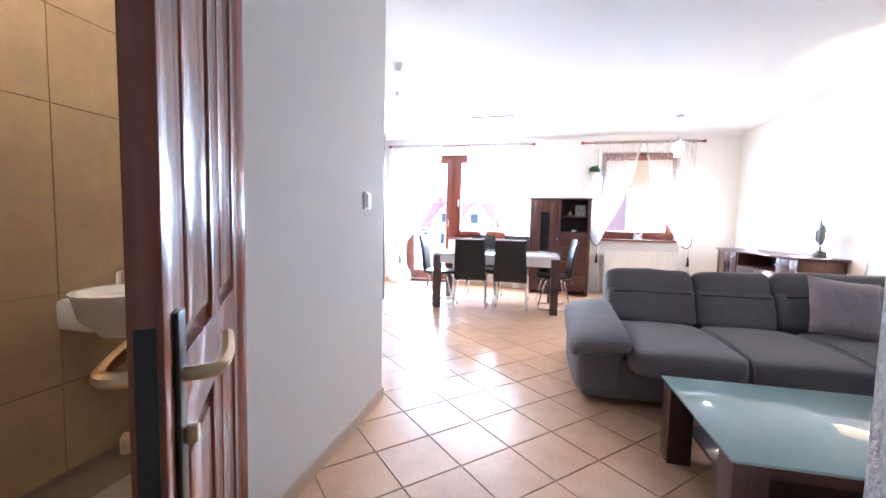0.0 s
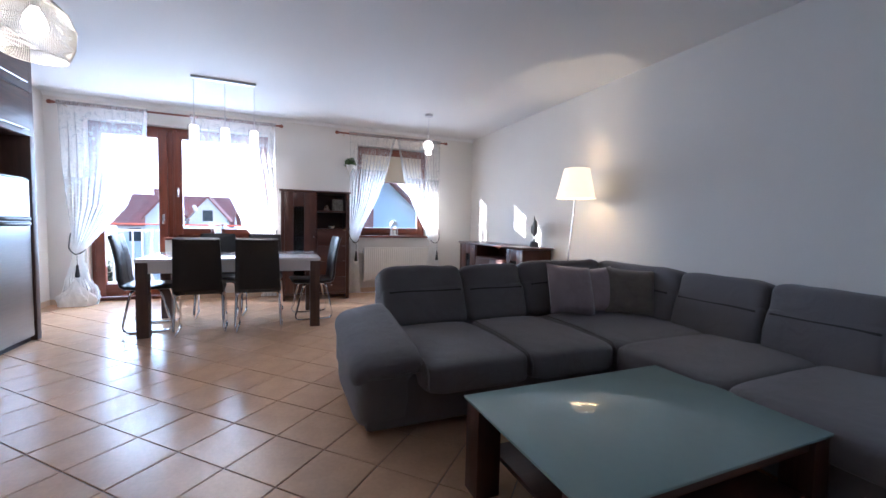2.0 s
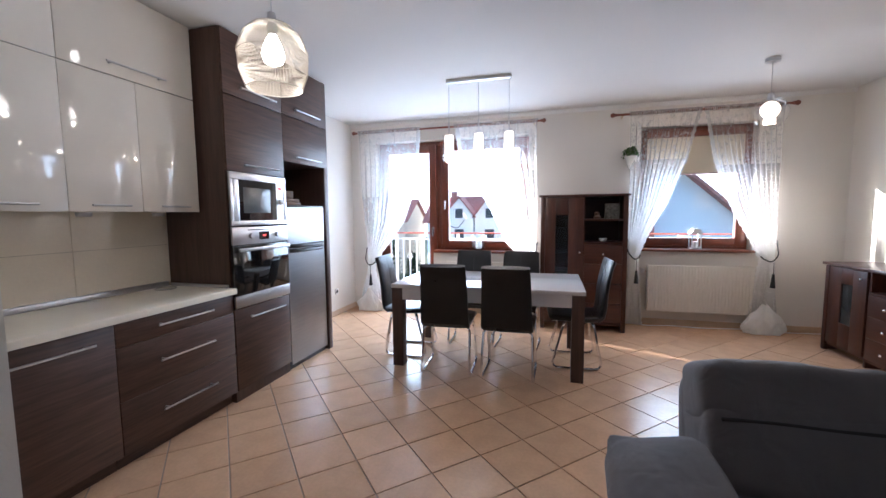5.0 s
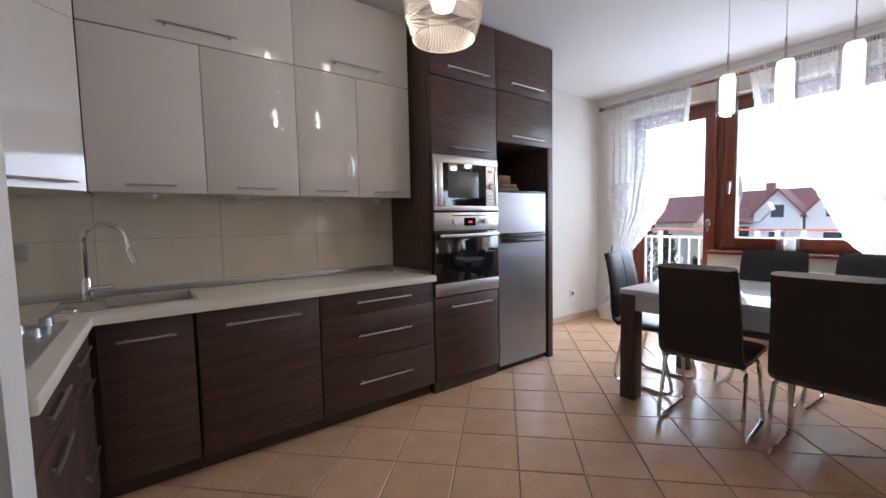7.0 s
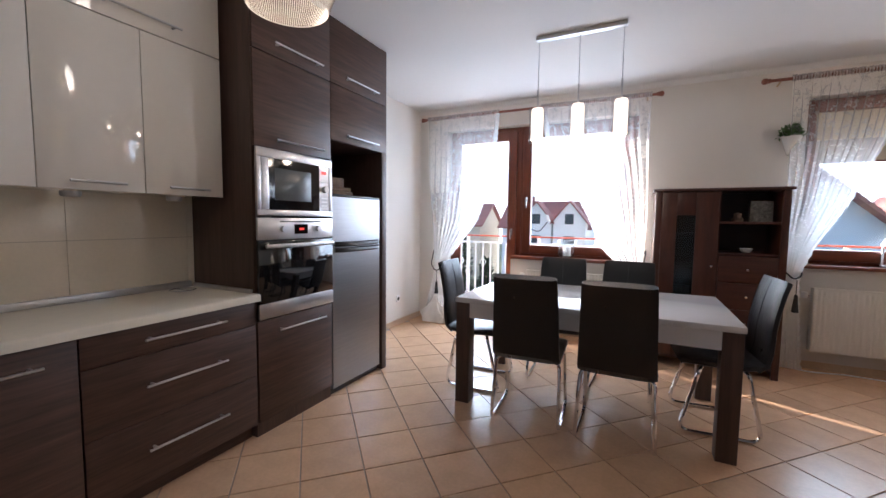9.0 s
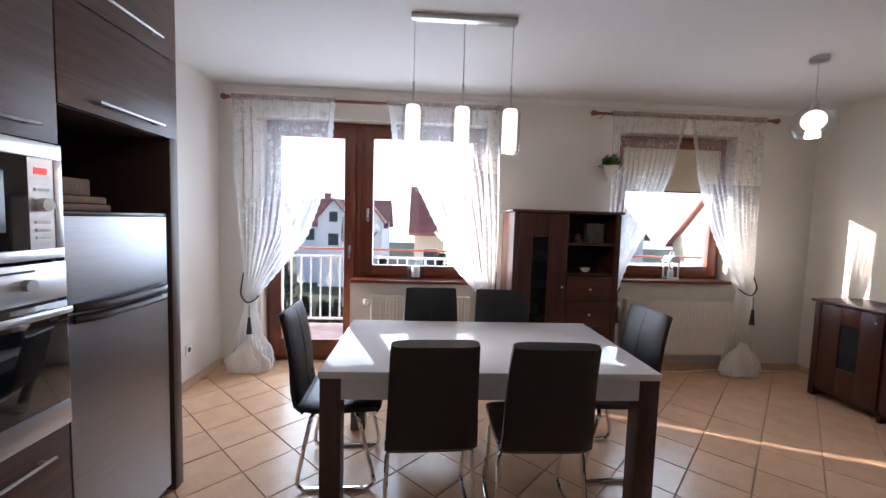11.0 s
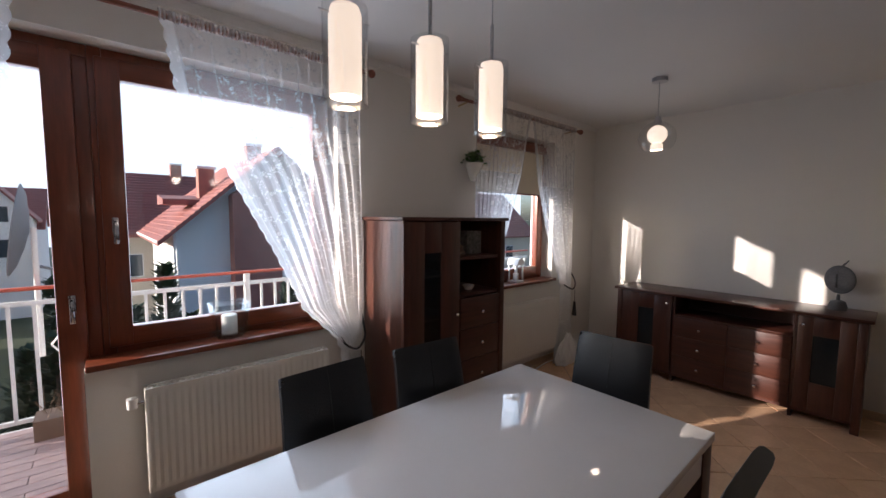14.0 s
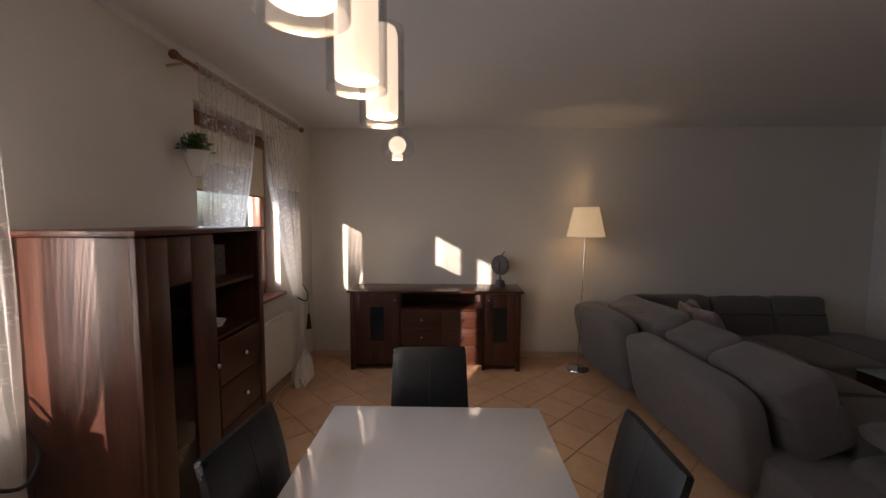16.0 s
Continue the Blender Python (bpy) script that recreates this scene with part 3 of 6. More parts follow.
hb = thing("gas_hob", (-1.45, 2.27, 0.868), "steel gas hob with round control knobs", "hob")
part("plate", boxes((-1.78, -1.12, 2.04, 2.56, 0.868, 0.876), bevel=0.003), STEEL, hb)
for kx in (-1.72, -1.62, -1.52, -1.42):
    part("knob", lathe([(0.022, 0), (0.02, 0.03), (0.0005, 0.032)], (kx, 2.50 - 0.06 * ((kx * 10) % 2 > 1), 0.876), 16), STEEL, hb)
for bx, by in ((-1.62, 2.14), (-1.3, 2.14), (-1.62, 2.33), (-1.3, 2.35)):
    part("burner", lathe([(0.05, 0), (0.05, 0.012), (0.03, 0.02), (0.0005, 0.022)], (bx, by, 0.876), 18), BLACK, hb)
    part("pan_support", boxes((bx - 0.11, bx + 0.11, by - 0.006, by + 0.006, 0.9, 0.912), (bx - 0.006, bx + 0.006, by - 0.1, by + 0.1, 0.9, 0.912), (bx - 0.11, bx - 0.10, by - 0.006, by + 0.006, 0.876, 0.9), (bx + 0.10, bx + 0.11, by - 0.006, by + 0.006, 0.876, 0.9)), BLACK, hb)
# cream wall units
ROWS = (1.42, 2.197, ZC - 0.012)
for a, b in ((2.615, 3.10), (3.10, 3.59), (3.59, 3.985), (3.985, 4.39)):
    u = thing("wall_cabinet", (UX, (a + b) / 2, ROWS[0]), "glossy cream kitchen wall cabinet above the worktop", "cabinet", "cream wall cabinets")
    part("body", boxes((KW - 0.01, UX - 0.021, a, b, ROWS[0], ROWS[1])), CREAM, u)
    front_y(u, "door", UX, a, b, ROWS[0] - 0.004, ROWS[1], CREAM, ROWS[0] + 0.033, 0.104)
for a, b in ((2.615, 3.59), (3.59, 4.39)):
    u = thing("wall_cabinet", (UX, (a + b) / 2, ROWS[1] + 0.003), "glossy cream flap cabinet up to the ceiling", "cabinet", "cream wall cabinets")
    part("body", boxes((KW - 0.01, UX - 0.021, a, b, ROWS[1] + 0.003, ROWS[2])), CREAM, u)
    front_y(u, "flap_door", UX, a, b, ROWS[1] + 0.002, ROWS[2], CREAM, ROWS[1] + 0.066, 0.178)
for z0, z1, hz, nm in ((ROWS[0], ROWS[1], ROWS[0] + 0.033, "door"), (ROWS[1] + 0.003, ROWS[2], ROWS[1] + 0.066, "flap_door")):
    u = thing("corner_wall_cabinet", (-2.05, 2.4, z0), "glossy cream diagonal corner wall cabinet", "cabinet", "cream wall cabinets")
    part("body", prism([(KW - 0.01, 1.985), (-1.855, 1.985), (-1.855, 2.30), (-2.122, 2.595), (KW - 0.01, 2.61)], "z", z0, z1), CREAM, u)
    a, b, nrm = Vector((-2.10, 2.612, 0)), Vector((-1.845, 2.325, 0)), Vector((0.72, 0.693, 0))
    bm = prism([(a.x, a.y), (b.x, b.y), (b.x - 0.0144, b.y - 0.0139), (a.x - 0.0144, a.y - 0.0139)], "z", z0 - 0.003, z1 - 0.002)
    d = part(nm, bm, CREAM, u)
    e = (b - a).normalized()
    bar_handle(d, a + e * 0.06 + Vector((0, 0, hz)), b - e * 0.06 + Vector((0, 0, hz)), nrm * 0.032)
u = thing("wall_cabinet", (-1.3, 2.32, ROWS[0]), "glossy cream wall cabinet over the hob", "cabinet", "cream wall cabinets")
part("body", boxes((-1.853, -0.845, 1.985, 2.30, ROWS[0], ROWS[2])), CREAM, u)
part("door", boxes((-1.84, -1.32, 2.301, 2.32, ROWS[0], ROWS[2]), (-1.317, -0.847, 2.301, 2.32, ROWS[0], ROWS[2]), bevel=0.002), CREAM, u)
for y in (2.85, 3.3, 3.75, 4.2):
    u = thing("spotlight", (-2.25, y, 1.39), "small round steel under-cabinet spotlight", "spotlight", "under-cabinet spotlights")
    part("housing", lathe([(0.0005, 0.0), (0.034, 0.0), (0.038, 0.008), (0.038, 0.0247), (0.0005, 0.0248)], (-2.25, y, 1.39), 20), STEEL, u)
u = thing("wall_socket", (KW, 2.26, 1.13), "steel double wall socket on the splashback", "socket")
part("plate", boxes((KW, KW + 0.03, 2.2, 2.34, 1.085, 1.17), bevel=0.008), STEEL, u)
part("plug", boxes((KW + 0.03, KW + 0.06, 2.21, 2.25, 1.1, 1.15), bevel=0.006), BLACK, u, "black plug")
# tall oven cabinet
TY0, TY1, TY2, TY3 = YT, 5.04, 5.655, 5.72
u = thing("oven_cabinet", (KX, 4.73, 0), "tall dark wood-grain cabinet housing oven and microwave", "cabinet", KIT)
for a, b in ((TY0, TY0 + 0.02), (TY1 - 0.02, TY1)):
    part("side_panel", boxes((KW, KX - 0.022, a, b, 0.0, ZC - 0.01)), WENGE, u)
part("lower_body", boxes((KW, KX - 0.022, TY0 + 0.02, TY1 - 0.02, 0.0, 0.69)), WENGE, u)
part("upper_body", boxes((KW, KX - 0.022, TY0 + 0.02, TY1 - 0.02, 1.72, ZC - 0.01)), WENGE, u)
part("plinth", boxes((KX - 0.09, KX - 0.06, TY0, TY1, 0, 0.085)), WENGE_Y, u)
front_y(u, "drawer", KX, TY0, TY1, 0.09, 0.70, WENGE_Y, 0.625, 0.198, 0.02)
front_y(u, "door", KX, TY0, TY1, 1.712, 2.244, WENGE_Y, 1.762, 0.193, 0.02)
front_y(u, "flap_door", KX, TY0, TY1, 2.248, ZC - 0.012, WENGE_Y, 2.315, 0.193, 0.02)
ov = thing("oven", (KX, 4.73, 0.705), "stainless steel built-in oven with black glass door", "oven")
part("body", boxes((KW + 0.05, KX - 0.005, TY0 + 0.025, TY1 - 0.025, 0.705, 1.30)), BLACK, ov)
part("control_panel", boxes((KX - 0.005, KX + 0.014, TY0 + 0.004, TY1 - 0.004, 1.175, 1.305), bevel=0.004), STEEL, ov, "steel panel with two knobs")
part("display", boxes((KX + 0.014, KX + 0.0165, 4.69, 4.80, 1.205, 1.265)), BLACK_GLASS, ov)
part("digits", boxes((KX + 0.0165, KX + 0.0172, 4.73, 4.765, 1.228, 1.242)), SCREEN_RED, ov, "small red digits")
part("grip_groove", boxes((KX + 0.014, KX + 0.0158, TY0 + 0.16, TY1 - 0.12, 1.278, 1.286)), BLACK, ov)
for ky in (4.60, 4.89):
    bm = rods(0.02, ((KX + 0.014, ky, 1.237), (KX + 0.035, ky, 1.237)), seg=18)
    part("knob", bm, STEEL, ov)
dr = part("oven_door", boxes((KX - 0.005, KX + 0.014, TY0 + 0.004, TY1 - 0.004, 0.80, 1.165), bevel=0.004), BLACK_GLASS, ov, "black glass door")
part("bottom_strip", boxes((KX - 0.005, KX + 0.014, TY0 + 0.004, TY1 - 0.004, 0.708, 0.797), bevel=0.004), STEEL, ov)
part("handle", boxes((KX + 0.04, KX + 0.055, TY0 + 0.03, TY1 - 0.03, 1.125, 1.15), (KX + 0.014, KX + 0.045, TY0 + 0.05, TY0 + 0.07, 1.13, 1.145), (KX + 0.014, KX + 0.045, TY1 - 0.07, TY1 - 0.05, 1.13, 1.145), bevel=0.005), STEEL, ov, "steel bar handle")
mw = thing("microwave", (KX, 4.73, 1.315), "stainless steel built-in microwave with dark window", "microwave")
part("body", boxes((KW + 0.05, KX - 0.005, TY0 + 0.025, TY1 - 0.025, 1.316, 1.70)), BLACK, mw)
part("frame", boxes((KX - 0.005, KX + 0.012, TY0 + 0.004, TY1 - 0.004, 1.655, 1.708), (KX - 0.005, KX + 0.012, TY0 + 0.004, TY1 - 0.004, 1.316, 1.352), (KX - 0.005, KX + 0.012, TY0 + 0.004, TY0 + 0.035, 1.352, 1.655), (KX - 0.005, KX + 0.012, TY1 - 0.035, TY1 - 0.004, 1.352, 1.655), bevel=0.003), STEEL, mw)
part("window", boxes((KX - 0.005, KX + 0.009, TY0 + 0.036, TY1 - 0.125, 1.353, 1.654)), BLACK_GLASS, mw, "black glass window")
# opaque panel on the glass; the lit inside is put into its paler grey
part("inner_window", boxes((KX + 0.009, KX + 0.0105, TY0 + 0.13, TY1 - 0.20, 1.41, 1.60), bevel=0.0004), GREY_GLASS, mw, "opaque grey window panel, paler to show the lit inside")
part("door_frame_strip", boxes((KX + 0.009, KX + 0.013, TY0 + 0.036, TY0 + 0.085, 1.354, 1.653), bevel=0.001), STEEL, mw)
cp = part("control_panel", boxes((KX - 0.005, KX + 0.009, TY1 - 0.124, TY1 - 0.036, 1.353, 1.654)), STEEL, mw)
part("dial", rods(0.022, ((KX + 0.009, TY1 - 0.08, 1.50), (KX + 0.034, TY1 - 0.08, 1.50)), seg=18), WHITE, cp, "pale round dial")
part("display", boxes((KX + 0.009, KX + 0.011, TY1 - 0.105, TY1 - 0.06, 1.60, 1.622)), SCREEN_RED, cp, "dim red display")
for bz in (1.385, 1.41, 1.435, 1.545):
    part("button", boxes((KX + 0.009, KX + 0.012, TY1 - 0.105, TY1 - 0.055, bz, bz + 0.01)), WHITE, cp)
# fridge column
u = thing("fridge_housing", (KX, 5.38, 0), "dark wood-grain housing round the fridge with open niche", "cabinet", KIT)
part("side_panel", boxes((KW, KX, TY2, TY3, 0, ZC - 0.01), bevel=0.002), WENGE, u)
part("back_panel", boxes((KW, KW + 0.02, TY1 + 0.001, TY2, 0, ZC - 0.01)), SHADE_IN, u)
part("top_body", boxes((KW + 0.02, KX - 0.022, TY1 + 0.001, TY2 - 0.001, 1.858, ZC - 0.01)), WENGE, u)
front_y(u, "door", KX, TY1 + 0.002, TY3 - 0.002, 1.858, 2.246, WENGE_Y, 1.905, 0.193)
front_y(u, "flap_door", KX, TY1 + 0.002, TY3 - 0.002, 2.25, ZC - 0.012, WENGE_Y, 2.315, 0.193)
fr = thing("fridge", (KX, 5.35, 0), "silver-grey fridge-freezer with curved black handles", "fridge")
FY0, FY1 = TY1 + 0.02, TY2 - 0.02
part("body", boxes((KW + 0.03, KX - 0.06, FY0, FY1, 0.02, 1.47)), GREY_GLASS, fr)
for z0, z1 in ((0.05, 1.10), (1.112, 1.462)):
    part("door", prism([(FY0, z0), (FY1, z0), (FY1, z1), (FY0, z1)], "x", KX - 0.058, KX - 0.012), FRIDGE, fr)
part("top_cap", boxes((KW + 0.03, KX - 0.008, FY0, FY1, 1.464, 1.482), bevel=0.006), GREY_GLASS, fr, "grey plastic top")
for z in (1.075, 1.118):
    part("handle", tube([(KX - 0.012, FY0 + 0.03, z), (KX + 0.025, FY0 + 0.1, z), (KX + 0.03, (FY0 + FY1) / 2, z), (KX + 0.025, FY1 - 0.1, z), (KX - 0.012, FY1 - 0.03, z)], 0.019), BLACK, fr, "curved black handle")
part("kick_grille", boxes((KX - 0.07, KX - 0.04, FY0, FY1, 0.0, 0.048)), BLACK, fr)
bk = thing("wicker_tray", (KX - 0.2, 5.22, 1.482), "stack of brown wicker trays on the fridge", "tray")
for i, (w, z) in enumerate(((0.13, 1.483), (0.12, 1.513), (0.085, 1.545))):
    part("tray", boxes((KX - 0.2 - w, KX - 0.2 + w, 5.22 - w * 1.1, 5.22 + w * 1.1, z, z + (0.028, 0.03, 0.07)[i]), bevel=0.006), WICKER, bk)

pt = thing("paper_towel_stand", (-2.32, 4.27, 0.869), "thin steel paper towel stand on the worktop", "holder")
part("base_ring", tube([(-2.32 + 0.065 * math.cos(a * math.pi / 12), 4.27 + 0.065 * math.sin(a * math.pi / 12), 0.873) for a in range(25)], 0.004), CHROME, pt)
part("base_bar", rods(0.004, ((-2.385, 4.27, 0.873), (-2.255, 4.27, 0.873)), seg=8), CHROME, pt)


# ---- dining group ----
TX0, TX1, TYA, TYB = -1.06, 0.618, 5.40, 6.37
dt = thing("dining_table", ((TX0 + TX1) / 2, (TYA + TYB) / 2, 0), "glossy white dining table with dark brown block legs", "table")
part("tabletop", boxes((TX0, TX1, TYA, TYB, 0.725, 0.76), bevel=0.003), WHITE_GLOSS, dt)
part("apron", boxes((TX0 + 0.105, TX1 - 0.105, TYA + 0.012, TYA + 0.032, 0.62, 0.724), (TX0 + 0.105, TX1 - 0.105, TYB - 0.032, TYB - 0.012, 0.62, 0.724), (TX0 + 0.012, TX0 + 0.032, TYA + 0.105, TYB - 0.105, 0.62, 0.724), (TX1 - 0.032, TX1 - 0.012, TYA + 0.105, TYB - 0.105, 0.62, 0.724)), WHITE_GLOSS, dt, "white apron")
for x in (TX0 + 0.006, TX1 - 0.106):
    for y in (TYA + 0.006, TYB - 0.106):
        part("leg", boxes((x, x + 0.10, y, y + 0.10, 0, 0.724), bevel=0.003), WENGE, dt, "dark brown square leg")


def dining_chair():
    """At the origin, facing +y: a padded shell on a bent chrome sled."""
    c = thing("dining_chair", (0, 0, 0), "black leather dining chair on a chrome sled base", "chair", "chairs round the dining table")
    def shell(pts, w0, w1, th):
        bm = bmesh.new()
        rows = []
        for i, (y, z) in enumerate(pts):
            a, b = pts[max(i - 1, 0)], pts[min(i + 1, len(pts) - 1)]
            d = Vector((0, b[0] - a[0], b[1] - a[1])).normalized()
            nrm = Vector((0, -d.z, d.y))
            w = w0 + (w1 - w0) * i / (len(pts) - 1)
            ring = []
            for k in range(12):
                s = math.copysign(abs(math.cos(2 * math.pi * k / 12 + math.pi / 12)) ** 0.35, math.cos(2 * math.pi * k / 12 + math.pi / 12))
                q = math.copysign(abs(math.sin(2 * math.pi * k / 12 + math.pi / 12)) ** 0.6, math.sin(2 * math.pi * k / 12 + math.pi / 12))
                ring.append(bm.verts.new(Vector((s * w / 2, y, z)) + nrm * q * th / 2))
            rows.append(ring)
        for a, b in zip(rows, rows[1:]):
            for k in range(12):
                bm.faces.new((a[k], a[(k + 1) % 12], b[(k + 1) % 12], b[k]))
        bm.faces.new(rows[0][::-1])
        bm.faces.new(rows[-1])
        return bm
    part("seat", shell([(0.24, 0.445), (0.225, 0.457), (0.1, 0.452), (0.0, 0.446), (-0.1, 0.448), (-0.16, 0.458)], 0.43, 0.43, 0.055), LEATHER, c)
    part("backrest", shell([(-0.155, 0.44), (-0.20, 0.475), (-0.215, 0.55), (-0.222, 0.68), (-0.238, 0.79), (-0.262, 0.90), (-0.282, 0.962), (-0.285, 0.968)], 0.43, 0.375, 0.05), LEATHER, c)
    part("seam", tube([(0, -0.172, 0.50), (0, -0.190, 0.56), (0, -0.197, 0.68), (0, -0.213, 0.80), (0, -0.237, 0.90), (0, -0.257, 0.963)], 0.0022, 6), BLACK, c, "stitched seam")
    for sx in (-1, 1):
        x = sx * 0.2
        part("sled_leg", tube([(sx * 0.12, 0.1, 0.418), (x, 0.13, 0.41), (x + sx * 0.012, 0.235, 0.012), (x + sx * 0.012, -0.2, 0.012), (x, -0.12, 0.41), (sx * 0.12, -0.1, 0.418)], 0.0115), CHROME, c, "bent chrome tube")
    for y in (-0.1, 0.1):
        part("crossbar", rods(0.009, ((-0.15, y, 0.418), (0.15, y, 0.418))), CHROME, c)
    return c


first = dining_chair()
first.matrix_world = pose(-0.53, 5.475, 0, 0, 0, 3)
for x, y, a in ((0.006, 5.46, -1), (-1.045, 5.85, -88), (0.575, 5.91, 94), (-0.49, 6.25, 183), (0.008, 6.225, 176)):
    copy_thing(first, pose(x, y, 0, 0, 0, a))


# ---- corner sofa ----
so = thing("corner_sofa", (2.2, 3.2, 0), "large grey fabric corner sofa with adjustable headrests", "sofa")
part("base", boxes((0.62, 3.3, 2.88, 4.08, 0.05, 0.33), (2.25, 3.3, 1.45, 2.88, 0.05, 0.33), bevel=0.03), SOFA, so)


def soft(name, c, size, power=0.3, turn=None, **kw):
    return part(name, cushion(bmesh.new(), c, size, power, turn, **kw), SOFA, so)


# arm with a drooping padded top
arm = soft("armrest", (0.735, 3.30, 0.23), (0.33, 0.86, 0.37), 0.38)
bm, rings = bmesh.new(), []
for y, w, zc, h, tilt in ((2.772, 0.28, 0.420, 0.03, 0.02), (2.776, 0.33, 0.425, 0.06, 0.02), (2.80, 0.365, 0.433, 0.085, 0.02), (2.90, 0.375, 0.452, 0.10, 0.03), (3.05, 0.37, 0.468, 0.105, 0.05), (3.25, 0.36, 0.490, 0.11, 0.08), (3.45, 0.35, 0.515, 0.12, 0.11), (3.60, 0.33, 0.53, 0.11, 0.13), (3.66, 0.30, 0.53, 0.07, 0.13)):
    ring = []
    for k in range(28):
        a = 2 * math.pi * k / 28
        u, v = math.copysign(abs(math.cos(a)) ** 0.45, math.cos(a)) * w / 2, math.copysign(abs(math.sin(a)) ** 0.6, math.sin(a)) * h / 2
        dip = -0.012 * math.cos(math.pi * u / w) if v > 0 else 0
        droop = -0.05 * max(0, -u / (w / 2)) ** 3
        q = Vector((0.715 + u, y, zc + v + u * tilt + dip + droop))
        ring.append(bm.verts.new(q + 0.005 * noise.noise_vector(q * 6)))
    rings.append(ring)
for p, q in zip(rings, rings[1:]):
    for k in range(28):
        bm.faces.new((p[k], p[(k + 1) % 28], q[(k + 1) % 28], q[k]))
bm.faces.new(rings[0][::-1])
bm.faces.new(rings[-1])
part("arm_pad", bm, SOFA, arm)
part("arm_seam", tube([(0.545, 2.79, 0.385), (0.62, 2.785, 0.378), (0.80, 2.785, 0.378), (0.885, 2.80, 0.39)], 0.005, 6), SOFA, arm)
for x0, x1 in ((0.90, 1.53), (1.53, 2.16)):
    soft("seat_cushion", ((x0 + x1) / 2, 3.15, 0.36), (x1 - x0 + 0.012, 0.88, 0.19), 0.24, sag=0.03, n=18)
soft("corner_seat_cushion", (2.72, 3.15, 0.36), (1.14, 0.92, 0.19), 0.24, sag=0.03, n=18)
for y0, y1 in ((2.08, 2.74), (1.42, 2.08)):
    soft("seat_cushion", (2.64, (y0 + y1) / 2, 0.36), (1.06, y1 - y0 + 0.012, 0.19), 0.24, sag=0.03, n=18)
lean, lean_r = pose(0, 0, 0, -22, 0, 0), pose(0, 0, 0, 0, 14, 0)


def back(name, x, y, w, turn, along, up=0.0):
    """A back cushion: a lower roll and a puffier headrest above a seam."""
    low, high = ((w, 0.33, 0.31), (w, 0.33, 0.27)) if along == "x" else ((0.29, w, 0.31), (0.29, w, 0.27))
    step = (0, 0.088) if along == "x" else (0.045, 0)
    b = soft(name, (x, y + (0.02 if along == "x" else 0), 0.495 + up), low, 0.25, turn, n=20, lump=0.006)
    part("headrest", cushion(bmesh.new(), (x + step[0], y + step[1], 0.66 + up), high, 0.32, turn, n=24, lump=0.014), SOFA, b)
    m = Matrix.Translation((x, y + (0.02 if along == "x" else 0), 0.495 + up)) @ turn
    line = [(-0.43, 0.096), (-0.2, 0.102), (0.1, 0.098), (0.43, 0.101)]
    part("seam", tube([m @ Vector((u * w, -0.162, v) if along == "x" else (-0.142, u * w, v)) for u, v in line], 0.007, 6), SEAM, b, "stitched crease")


for x, w in ((1.23, 0.66), (1.835, 0.55)):
    back("back_cushion", x, 3.77, w, lean, "x")
back("corner_back_cushion", 2.61, 3.83, 1.02, pose(0, 0, 0, -22, 0, 6), "x", 0.02)
back("corner_back_cushion", 3.13, 3.46, 0.90, lean_r, "y", 0.03)
for y, w in ((2.70, 0.61), (2.11, 0.57)):
    back("back_cushion", 3.11, y, w, lean_r, "y", 0.022)
soft("back_frame", (1.65, 4.11, 0.36), (1.40, 0.22, 0.65), 0.32, pose(0, 0, 0, -11, 0, 1), n=18)
soft("corner_back_frame", (2.86, 4.20, 0.39), (1.10, 0.25, 0.71), 0.38, pose(0, 0, 0, -12, 0, 6), n=18)
soft("side_back_frame", (3.32, 2.9, 0.38), (0.16, 2.5, 0.62), 0.35, pose(0, 0, 0, 0, 6, 0))
for x in (0.905, 1.53, 2.16):
    part("piping", tube([(x, 2.735, 0.30), (x, 2.722, 0.36), (x, 2.76, 0.43), (x, 3.1, 0.452), (x, 3.45, 0.45)], 0.006, 6), SOFA, so)
part("front_seam", tube([(0.92, 2.872, 0.285), (1.6, 2.868, 0.283), (2.2, 2.872, 0.285)], 0.007, 6), SOFA, so)
for x, y in ((0.76, 3.05), (0.76, 3.85), (3.2, 3.85), (2.4, 1.55), (3.2, 1.55)):
    part("foot", boxes((x - 0.03, x + 0.03, y - 0.03, y + 0.03, 0, 0.06)), BLACK, so)


def throw_pillow(at, size, turn, mat, label):
    p = thing("throw_pillow", at, label, "pillow", "pillows in the sofa corner")
    bm = bmesh.new()
    n = 14
    for side in (1, -1):
        g = []
        for i in range(n + 1):
            row = []
            for j in range(n + 1):
                u, v = -1 + 2 * i / n, -1 + 2 * j / n
                k = 1 - 0.07 * (1 - v * v) * abs(u) ** 3
                k2 = 1 - 0.07 * (1 - u * u) * abs(v) ** 3
                h = ((1 - u ** 4) * (1 - v ** 4)) ** 0.55
                q = Vector((u * size / 2 * k, side * 0.075 * h, v * size / 2 * k2))
                q += 0.006 * h * noise.noise_vector(q * 9 + Vector(at))
                row.append(bm.verts.new(q))
            g.append(row)
        for i in range(n):
            for j in range(n):
                bm.faces.new((g[i][j], g[i + 1][j], g[i + 1][j + 1], g[i][j + 1]))
    bmesh.ops.remove_doubles(bm, verts=bm.verts, dist=1e-3)
    bmesh.ops.transform(bm, matrix=Matrix.Translation(at) @ turn @ Matrix.Translation((0, 0, size / 2)), verts=bm.verts)
    part("cover", bm, mat, p)


